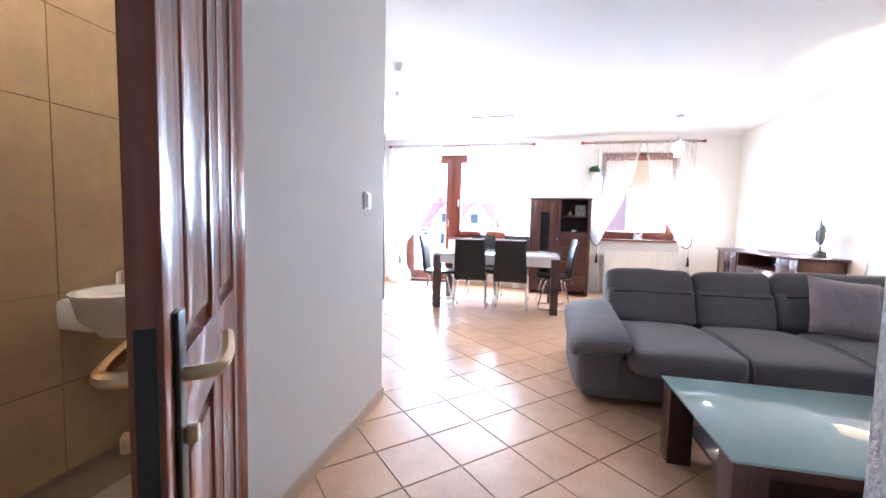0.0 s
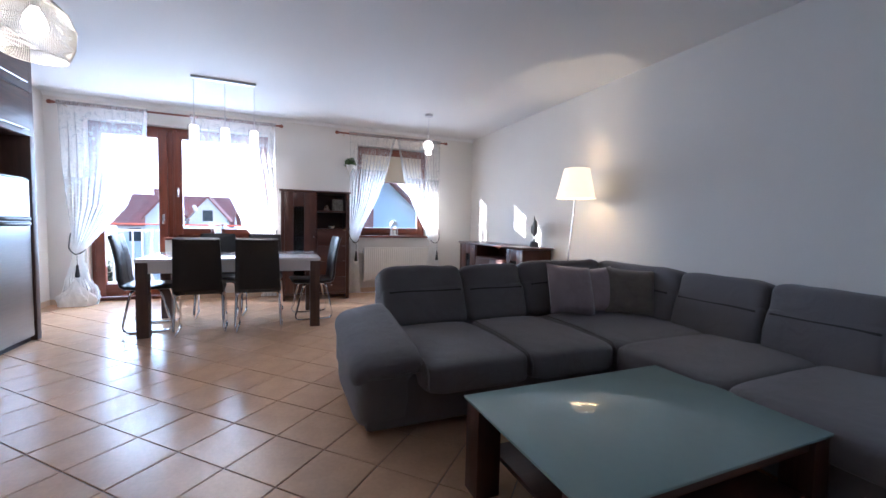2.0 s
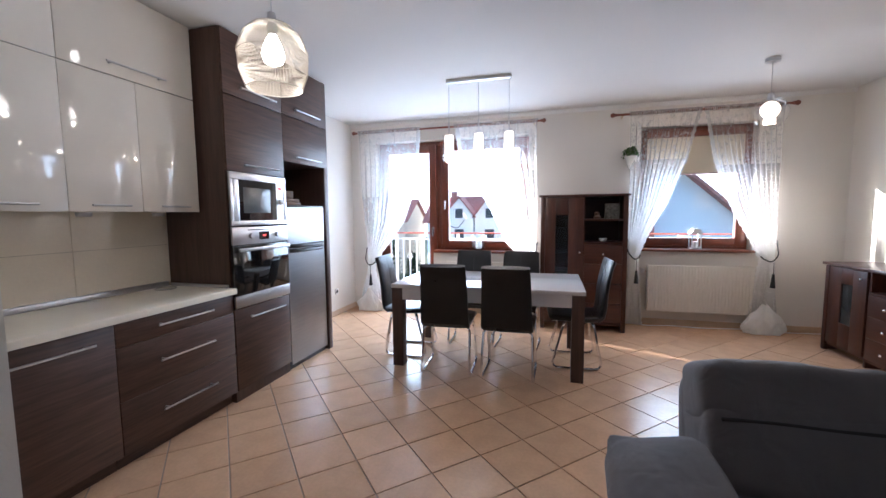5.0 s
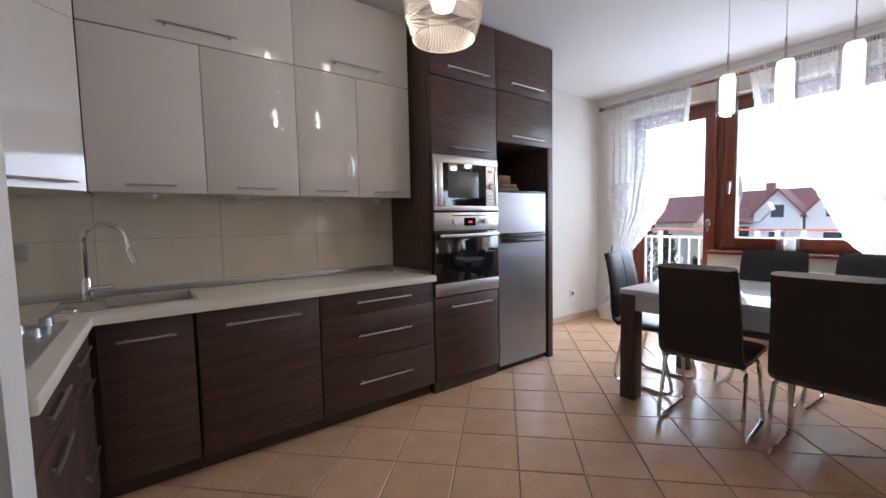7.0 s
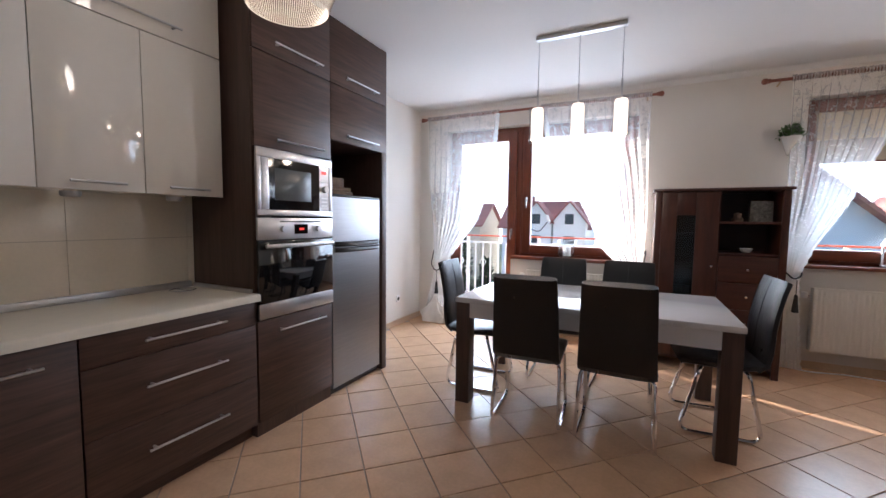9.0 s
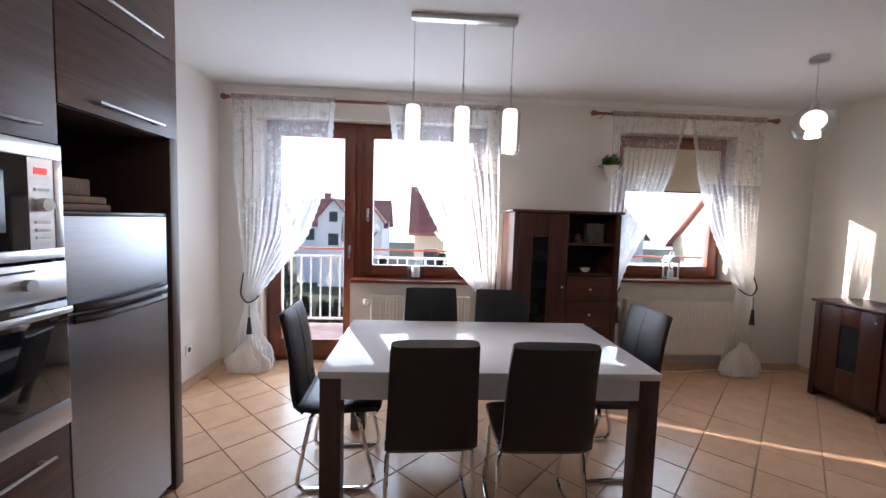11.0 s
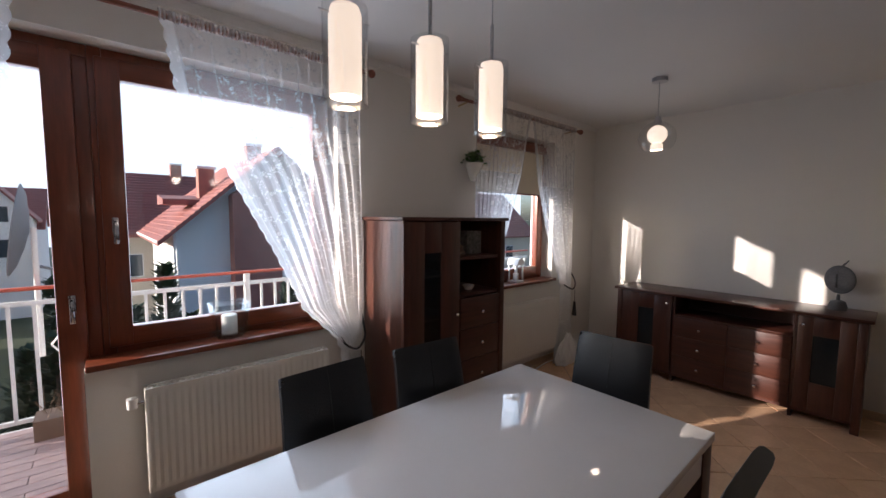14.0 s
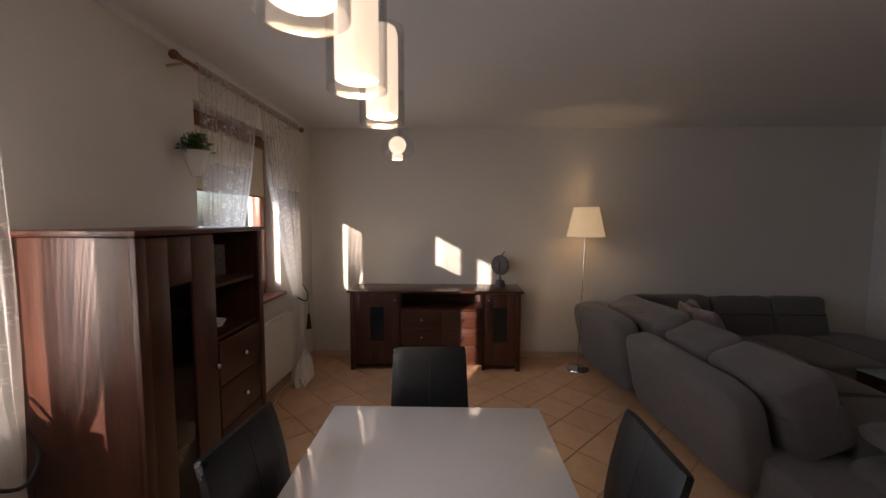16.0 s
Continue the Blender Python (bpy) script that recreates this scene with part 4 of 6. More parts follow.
throw_pillow((2.37, 3.37, 0.455), 0.42, pose(0, 0, 0, -24, 6, -6), PILLOW, "pale mauve velvet throw pillow leaning on the sofa back")
throw_pillow((2.64, 3.38, 0.455), 0.39, pose(0, 0, 0, -24, -4, -16), PILLOW, "mauve velvet throw pillow behind another pillow")
throw_pillow((2.83, 3.24, 0.455), 0.39, pose(0, 0, 0, -22, 3, -34), PILLOW_B, "olive brown patterned velvet throw pillow")

ct = thing("coffee_table", (1.55, 2.03, 0), "low coffee table with frosted glass top and brown legs", "table")
CX0, CX1, CY0, CY1 = 0.955, 2.14, 1.66, 2.42
part("glass_top", boxes((CX0, CX1, CY0, CY1, 0.395, 0.407), bevel=0.002), FROST, ct, "greenish frosted glass top")
for x in (CX0 + 0.01, CX1 - 0.12):
    for y in (CY0 + 0.01, CY1 - 0.12):
        part("leg", boxes((x, x + 0.11, y, y + 0.11, 0, 0.394), bevel=0.003), CHERRY, ct)
part("shelf", boxes((CX0 + 0.12, CX1 - 0.12, CY0 + 0.03, CY1 - 0.03, 0.15, 0.172), bevel=0.002), CHERRY_X, ct)
for y in (CY0 + 0.03, CY1 - 0.05):
    part("rail", boxes((CX0 + 0.12, CX1 - 0.12, y, y + 0.02, 0.34, 0.394)), CHERRY_X, ct)


# ---- display cabinet ----
def knob(parent, at, out, r=0.013):
    a, o = Vector(at), Vector(out)
    bm = bmesh.new()
    rod(bm, a, a + o * 0.014, r * 0.45, 10)
    bmesh.ops.create_uvsphere(bm, u_segments=12, v_segments=8, radius=r, matrix=Matrix.Translation(a + o * 0.022))
    part("knob", bm, CHROME, parent, "small silver knob")


CBX0, CBX1, CBY = 0.215, 1.175, 6.98
cab = thing("display_cabinet", (0.69, 7.2, 0), "dark cherry display cabinet with glazed door and drawers", "cabinet")
xm = 0.70
part("side_panel", boxes((CBX0, CBX0 + 0.03, CBY + 0.01, 7.46, 0, 1.58), bevel=0.002), CHERRY, cab)
part("side_panel", boxes((CBX1 - 0.03, CBX1, CBY + 0.01, 7.46, 0, 1.58), bevel=0.002), CHERRY, cab)
for x in (CBX0, CBX1 - 0.05):
    part("corner_post", boxes((x, x + 0.05, CBY - 0.01, CBY + 0.02, 0, 1.58), bevel=0.003), CHERRY, cab)
part("back_panel", boxes((CBX0 + 0.03, CBX1 - 0.03, 7.44, 7.455, 0.07, 1.58)), SHADE_IN, cab)
part("divider", boxes((xm - 0.012, xm + 0.012, CBY + 0.01, 7.44, 0.07, 1.58)), CHERRY, cab)
part("bottom", boxes((CBX0 + 0.03, CBX1 - 0.03, CBY + 0.01, 7.44, 0.07, 0.095)), CHERRY_X, cab)
part("top", boxes((0.193, 1.196, 6.95, 7.475, 1.581, 1.605), bevel=0.006), CHERRY_X, cab)
for z in (1.03, 1.30):
    part("shelf", boxes((xm + 0.012, CBX1 - 0.03, CBY + 0.02, 7.44, z, z + 0.02), bevel=0.002), CHERRY_X, cab)
d = part("door", boxes((CBX0 + 0.052, CBX0 + 0.17, CBY - 0.006, CBY + 0.014, 0.10, 1.575), (xm - 0.17, xm - 0.002, CBY - 0.006, CBY + 0.014, 0.10, 1.575), (CBX0 + 0.17, xm - 0.17, CBY - 0.0055, CBY + 0.0135, 1.37, 1.575), (CBX0 + 0.17, xm - 0.17, CBY - 0.0055, CBY + 0.0135, 0.10, 0.30), bevel=0.002), CHERRY, cab)
part("pane", boxes((CBX0 + 0.165, xm - 0.165, CBY + 0.003, CBY + 0.007, 0.29, 1.38)), clear_glass("dim_cabinet_glass", (0.55, 0.58, 0.6)), d, "dim glass pane")
knob(d, (xm - 0.04, CBY - 0.006, 0.93), (0, -1, 0))
for z in (0.62, 0.9, 1.2):
    part("inner_shelf", boxes((CBX0 + 0.03, xm - 0.012, CBY + 0.03, 7.44, z, z + 0.012)), SHADE_IN, cab)
for z0, z1 in ((0.80, 1.028), (0.57, 0.797), (0.335, 0.567), (0.10, 0.332)):
    d = part("drawer", boxes((xm + 0.013, CBX1 - 0.052, CBY - 0.006, CBY + 0.014, z0 + 0.002, z1 - 0.002), bevel=0.003), CHERRY_X, cab)
    knob(d, ((xm + CBX1) / 2 - 0.02, CBY - 0.006, (z0 + z1) / 2), (0, -1, 0))
ph = thing("patterned_box", (1.03, 7.2, 1.32), "small grey patterned box on the cabinet shelf", "box")
part("box_body", boxes((0.95, 1.11, 7.16, 7.24, 1.321, 1.50), bevel=0.004), material("grey_patterned_card", (0.2, 0.19, 0.17), 0.7, vary=0.7, scale=40, grain=90), ph)
an = thing("shelf_ornament", (0.86, 7.15, 1.32), "small pale ceramic ornament on the cabinet shelf", "ornament")
part("ornament_body", lathe([(0.0005, 0), (0.04, 0.0), (0.045, 0.02), (0.028, 0.045), (0.03, 0.07), (0.0005, 0.085)], (0.86, 7.15, 1.32), 16), CLAY, an)
bo = thing("glass_bowl", (0.93, 7.12, 1.05), "small glass bowl in the open cabinet shelf", "bowl")
part("bowl_body", lathe([(0.0005, 0.004), (0.03, 0.004), (0.05, 0.04), (0.047, 0.04), (0.028, 0.01), (0.0005, 0.01)], (0.93, 7.12, 1.05), 18), PORCELAIN, bo)
gl = thing("plate_stack", (0.42, 7.2, 0.632), "stack of white dishes behind the cabinet glass", "dishes")
for i in range(4):
    part("plate", lathe([(0.0005, 0), (0.06, 0), (0.1, 0.014), (0.1, 0.018), (0.0005, 0.012)], (0.44, 7.22, 0.633 + 0.02 * i), 18), PORCELAIN, gl)

# ---- sideboard ----
sb = thing("sideboard", (3.23, 5.92, 0), "long dark cherry sideboard with glazed doors and drawers", "sideboard")
SXF, SY0_, SY1_ = 3.015, 5.07, 6.92
DA, DB = 5.47, 6.37
part("top", boxes((2.985, 3.46, 5.04, 6.95, 0.857, 0.884), bevel=0.007), CHERRY_H, sb)
for y in (SY0_, DA - 0.012, DB - 0.012, SY1_ - 0.024):
    part("panel", boxes((SXF + 0.01, 3.44, y, y + 0.024, 0.0, 0.852), bevel=0.002), CHERRY, sb)
for y in (SY0_, SY1_ - 0.05):
    part("corner_post", boxes((SXF - 0.012, SXF + 0.02, y, y + 0.05, 0, 0.852), bevel=0.003), CHERRY, sb)
part("bottom", boxes((SXF + 0.01, 3.44, SY0_ + 0.024, SY1_ - 0.024, 0.06, 0.085)), CHERRY_H, sb)
part("back_panel", boxes((3.43, 3.442, SY0_, SY1_, 0.06, 0.852)), SHADE_IN, sb)
part("shelf", boxes((SXF, 3.43, DA + 0.012, DB - 0.012, 0.66, 0.68), bevel=0.002), CHERRY_H, sb)
for y0, y1, ky in ((SY0_ + 0.051, DA - 0.014, DA - 0.05), (DB + 0.014, SY1_ - 0.051, DB + 0.05)):
    c = (y0 + y1) / 2
    d = part("door", boxes((SXF - 0.006, SXF + 0.014, y0, c - 0.075, 0.09, 0.85), (SXF - 0.006, SXF + 0.014, c + 0.075, y1, 0.09, 0.85), (SXF - 0.0055, SXF + 0.0135, c - 0.075, c + 0.075, 0.70, 0.85), (SXF - 0.0055, SXF + 0.0135, c - 0.075, c + 0.075, 0.09, 0.32), bevel=0.002), CHERRY, sb)
    part("pane", boxes((SXF + 0.003, SXF + 0.007, c - 0.08, c + 0.08, 0.31, 0.71)), DARK_PANE, d, "dark glass pane")
    knob(d, (SXF - 0.006, ky, 0.78), (-1, 0, 0))
ym = (DA + DB) / 2
for y0, y1 in ((DA + 0.013, ym - 0.001), (ym + 0.001, DB - 0.013)):
    for z0, z1 in ((0.09, 0.278), (0.28, 0.468), (0.47, 0.658)):
        d = part("drawer", boxes((SXF - 0.006, SXF + 0.014, y0, y1, z0, z1), bevel=0.003), CHERRY_H, sb)
        knob(d, (SXF - 0.006, (y0 + y1) / 2, (z0 + z1) / 2), (-1, 0, 0))
# carved mask on a stand: one plain shape
bm = lathe([(0.0005, 0), (0.055, 0.0), (0.06, 0.03), (0.045, 0.075), (0.012, 0.085), (0.01, 0.13), (0.0005, 0.13)], (3.31, 5.26, 0.88), 18)
bmesh.ops.create_uvsphere(bm, u_segments=28, v_segments=18, radius=1, matrix=Matrix.Translation((3.31, 5.26, 1.13)) @ Matrix.Diagonal((0.035, 0.115, 0.115, 1)))
cushion(bm, (3.277, 5.26, 1.12), (0.03, 0.02, 0.12), 0.7, None, 8, lump=0)
for sy in (-1, 1):
    cushion(bm, (3.281, 5.26 + sy * 0.045, 1.155), (0.012, 0.05, 0.014), 0.7, None, 8, lump=0)
cushion(bm, (3.281, 5.26, 1.065), (0.012, 0.05, 0.016), 0.7, None, 8, lump=0)
rod(bm, (3.30, 5.26, 1.22), (3.30, 5.20, 1.29), 0.009, 8, 0.005)
bmesh.ops.translate(bm, vec=(-3.31, -5.26, -0.88), verts=bm.verts)
bmesh.ops.rotate(bm, cent=(0, 0, 0), matrix=Matrix.Rotation(radians(-34), 3, "Z"), verts=bm.verts)
mk = tagged(new("carved_mask", mesh_of("carved_mask", bm, MASK)), "grey carved wooden mask on a small dark stand", "sculpture")
mk.location = (3.31, 5.26, 0.88)


# ---- lamps ----
def lit(x, y, z, watts, r, color, name="bulb_light"):
    ob = lamp(name, "POINT", watts, Matrix.Translation((x, y, z)), color)
    ob.data.shadow_soft_size = r


fl = thing("floor_lamp", (3.10, 4.42, 0), "slim steel floor lamp with a lit cream shade", "lamp")
part("base", lathe([(0.0005, 0.025), (0.03, 0.022), (0.12, 0.012), (0.125, 0.0), (0.0005, 0.0)], (3.10, 4.42, 0), 32), CHROME, fl)
part("pole", rods(0.009, ((3.10, 4.42, 0.02), (3.175, 4.345, 1.55))), CHROME, fl, "thin steel pole")
part("shade", lathe([(0.203, 1.465), (0.133, 1.785), (0.131, 1.785), (0.201, 1.465)], (3.175, 4.345, 0), 40), SHADE, fl, "lit cream cone shade")
part("bulb", lathe([(0.0005, 1.545), (0.03, 1.543), (0.034, 1.535), (0.02, 1.51), (0.0005, 1.505)], (3.175, 4.345, 0), 14), BULB, fl)
# added dish, hidden in the shade, stops the bulb's light from going down
part("lamp_holder", lathe([(0.0005, 1.538), (0.056, 1.546), (0.06, 1.548), (0.06, 1.540), (0.02, 1.50), (0.0005, 1.50)], (3.175, 4.345, 0), 24), WHITE, fl)
lit(3.175, 4.345, 1.566, 1.8, 0.015, (1.0, 0.72, 0.42))

pb = thing("pendant_bar", (-0.36, 6.01, ZC), "steel ceiling bar with three lit glass cylinder pendants", "pendant lamp")
part("bar", boxes((-0.68, -0.045, 5.98, 6.04, ZC - 0.03, ZC), bevel=0.004), STEEL, pb)
for x in (-0.66, -0.36, -0.065):
    w = part("cord", rods(0.0025, ((x, 6.01, ZC - 0.03), (x, 6.01, 2.315)), seg=6), STEEL, pb)
    part("stem", rods(0.007, ((x, 6.01, 2.315), (x, 6.01, 2.185))), STEEL, w)
    g = part("glass_cylinder", lathe([(0.063, 1.915), (0.063, 2.175), (0.0605, 2.175), (0.0605, 1.915), (0.063, 1.915)], (x, 6.01, 0), 32), LAMP_GLASS, pb, "clear glass cylinder")
    g.visible_shadow = False
    o = part("opal_cylinder", lathe([(0.041, 1.935), (0.044, 1.935), (0.045, 1.945), (0.045, 2.155), (0.039, 2.175), (0.0005, 2.176)], (x, 6.01, 0), 32), OPAL, pb, "lit opal glass tube")
    for s_ in (-1, 1):
        part("pin", rods(0.003, ((x + s_ * 0.046, 6.01, 2.15), (x + s_ * 0.075, 6.01, 2.15)), seg=6), STEEL, pb)
    lit(x, 6.01, 1.915, 0.8, 0.035, (1.0, 0.78, 0.55))

gp = thing("globe_pendant", (2.165, 6.275, ZC), "clear glass globe pendant with a lit opal ball", "pendant lamp")
part("rose", lathe([(0.0005, 0), (0.055, 0), (0.055, -0.03), (0.0005, -0.032)], (2.165, 6.275, ZC), 24), STEEL, gp)
part("cord", rods(0.003, ((2.165, 6.275, ZC - 0.03), (2.165, 6.275, 2.40)), seg=6), STEEL, gp)
part("socket", lathe([(0.025, 2.35), (0.03, 2.37), (0.02, 2.41), (0.0005, 2.41)], (2.165, 6.275, 0), 16), STEEL, gp)
g = part("glass_globe", lathe([(0.045, 2.37)] + [(0.135 * math.cos(a), 2.245 + 0.125 * math.sin(a)) for a in [1.2 - 0.17 * i for i in range(13)]], (2.165, 6.275, 0), 32), LAMP_GLASS, gp, "clear glass bowl")
g.visible_shadow = False
part("opal_ball", lathe([(0.0005, 2.345)] + [(0.072 * math.sin(a), 2.27 + 0.072 * math.cos(a)) for a in [0.3 + 0.2 * i for i in range(13)]] + [(0.045, 2.19), (0.045, 2.15), (0.0005, 2.15)], (2.165, 6.275, 0), 28), OPAL, gp, "lit opal ball")
lit(2.165, 6.275, 2.12, 1.2, 0.05, (1.0, 0.8, 0.58))

kp = thing("woven_pendant", (-1.08, 3.95, ZC), "pale woven wire ball pendant over the kitchen floor", "pendant lamp")
part("rose", lathe([(0.0005, 0), (0.05, 0), (0.03, -0.07), (0.0005, -0.08)], (-1.08, 3.95, ZC), 20), WHITE, kp)
part("cord", rods(0.003, ((-1.08, 3.95, ZC - 0.07), (-1.08, 3.95, 2.43)), seg=6), STEEL, kp)
part("socket", lathe([(0.02, 2.33), (0.028, 2.36), (0.02, 2.44), (0.0005, 2.445)], (-1.08, 3.95, 0), 14), STEEL, kp)
part("bulb", lathe([(0.0005, 2.17), (0.045, 2.19), (0.058, 2.23), (0.045, 2.28), (0.02, 2.33), (0.0005, 2.335)], (-1.08, 3.95, 0), 18), BULB, kp)
bm = bmesh.new()
for k in range(130):
    t0 = 2 * math.pi * k / 130
    pts = [(-1.08 + r * math.cos(t0 + tw), 3.95 + r * math.sin(t0 + tw), z) for r, z, tw in ((0.028, 2.385, 0), (0.098, 2.37, 0.05), (0.148, 2.32, 0.1), (0.176, 2.24, 0.14), (0.171, 2.14, 0.18), (0.14, 2.055, 0.22))]
    for a, b in zip(pts, pts[1:]):
        rod(bm, a, b, 0.0014, 4)
for r, z in ((0.14, 2.055), (0.1765, 2.225), (0.028, 2.385)):
    pts = [(-1.08 + r * math.cos(2 * math.pi * k / 36), 3.95 + r * math.sin(2 * math.pi * k / 36), z) for k in range(37)]
    for a, b in zip(pts, pts[1:]):
        rod(bm, a, b, 0.002, 4)
tagged(part("wire_shade", bm, WIRE_W, kp, "pale woven wire ball"), kind="stuff")
lit(-1.08, 3.95, 2.135, 0.9, 0.03, (1.0, 0.84, 0.64))


# ---- radiators ----
def radiator(x0, x1, z0, z1, y=7.40):
    r = thing("radiator", ((x0 + x1) / 2, y, z0), "white ribbed panel radiator under the window", "radiator", "panel radiators")
    bm = bmesh.new()
    n = int((x1 - x0) / 0.033)
    cols = []
    for i in range(n * 4 + 1):
        x = x0 + (x1 - x0) * i / (n * 4)
        dep = (0, 0.009, 0.009, 0)[i % 4]
        cols.append([bm.verts.new((x, y - 0.03 - d, z)) for z, d in ((z0, 0), (z0 + 0.025, 0.0), (z0 + 0.045, dep), (z1 - 0.045, dep), (z1 - 0.025, 0), (z1, 0))])
    for a, b in zip(cols, cols[1:]):
        for k in range(5):
            bm.faces.new((a[k], b[k], b[k + 1], a[k + 1]))
    part("front_panel", bm, RAD, r)
    part("core", boxes((x0 + 0.004, x1 - 0.004, y - 0.029, y + 0.04, z0 + 0.003, z1 - 0.012)), RAD, r)
    part("top_grille", boxes((x0, x1, y - 0.03, y - 0.012, z1 - 0.01, z1 + 0.003), (x0, x1, y + 0.024, y + 0.042, z1 - 0.01, z1 + 0.003), *[(x0 + k * 0.025, x0 + k * 0.025 + 0.01, y - 0.012, y + 0.024, z1 - 0.01, z1 - 0.002) for k in range(int((x1 - x0) / 0.025))]), RAD, r)
    for x in (x0, x1 - 0.012):
        part("side_cover", boxes((x - 0.001, x + 0.013, y - 0.031, y + 0.042, z0, z1 + 0.004), bevel=0.003), RAD, r)
    for x in (x0 + 0.12, x1 - 0.12):
        part("bracket", boxes((x - 0.02, x + 0.02, y + 0.04, YW, z0 + 0.1, z1 - 0.1)), RAD, r)
    part("valve", lathe([(0.0005, 0), (0.022, 0), (0.024, 0.05), (0.0005, 0.055)], (x0 - 0.05, y + 0.01, z1 - 0.09), 14), WHITE, r, "white thermostat valve")
    part("pipe", rods(0.008, ((x0 - 0.05, y + 0.01, z1 - 0.07), (x0 + 0.01, y + 0.01, z1 - 0.07))), CHROME, r)


radiator(-1.065, -0.10, 0.195, 0.735)
radiator(1.48, 2.59, 0.19, 0.745)


# ---- curtains ----
def curtain_rod(x0, x1):
    r = thing("curtain_rod", ((x0 + x1) / 2, 7.36, 2.56), "dark red wooden curtain rod with ball finials", "curtain rod", "curtain rods")
    part("pole", rods(0.0135, ((x0, 7.36, 2.56), (x1, 7.36, 2.56)), seg=14), RODWOOD, r)
    for x, s in ((x0, -1), (x1, 1)):
        bm = bmesh.new()
        bmesh.ops.create_uvsphere(bm, u_segments=14, v_segments=10, radius=0.027, matrix=Matrix.Translation((x + s * 0.028, 7.36, 2.56)))
        rod(bm, (x - s * 0.01, 7.36, 2.56), (x + s * 0.008, 7.36, 2.56), 0.02, 12)
        part("finial", bm, RODWOOD, r)
        part("bracket", rods(0.008, ((x - s * 0.09, 7.36, 2.56), (x - s * 0.09, YW, 2.545))), BRASS, r, "brass wall bracket")


curtain_rod(-2.40, 0.20)
curtain_rod(1.06, 2.86)


def heap_of_cloth(x, y, r, h):
    """A crumpled heap of thin cloth, wide at the floor and drawn in above."""
    bm = bmesh.new()
    rings = []
    for j in range(15):
        f = j / 14
        ring = []
        for i in range(48):
            a = i * math.tau / 48
            crumple = 0.16 * math.sin(5 * a + 4 * f) + 0.10 * math.sin(9 * a - 7 * f + x) + 0.07 * math.sin(15 * a + 12 * f)
            k = r * ((1 - f) ** 0.7 * 0.72 + 0.28 * math.sin(math.pi * min(1, f * 1.25)) + 0.12) * (1 + crumple * (1 - 0.4 * f))
            ring.append(bm.verts.new((x + k * math.cos(a), y + 0.32 * k * math.sin(a), 0.004 + h * f * (1 + 0.12 * math.sin(2 * a + x)))))
        rings.append(ring)
    for p, q in zip(rings, rings[1:]):
        for i in range(48):
            bm.faces.new((p[i], p[(i + 1) % 48], q[(i + 1) % 48], q[i]))
    bm.faces.new(rings[-1])
    return bm


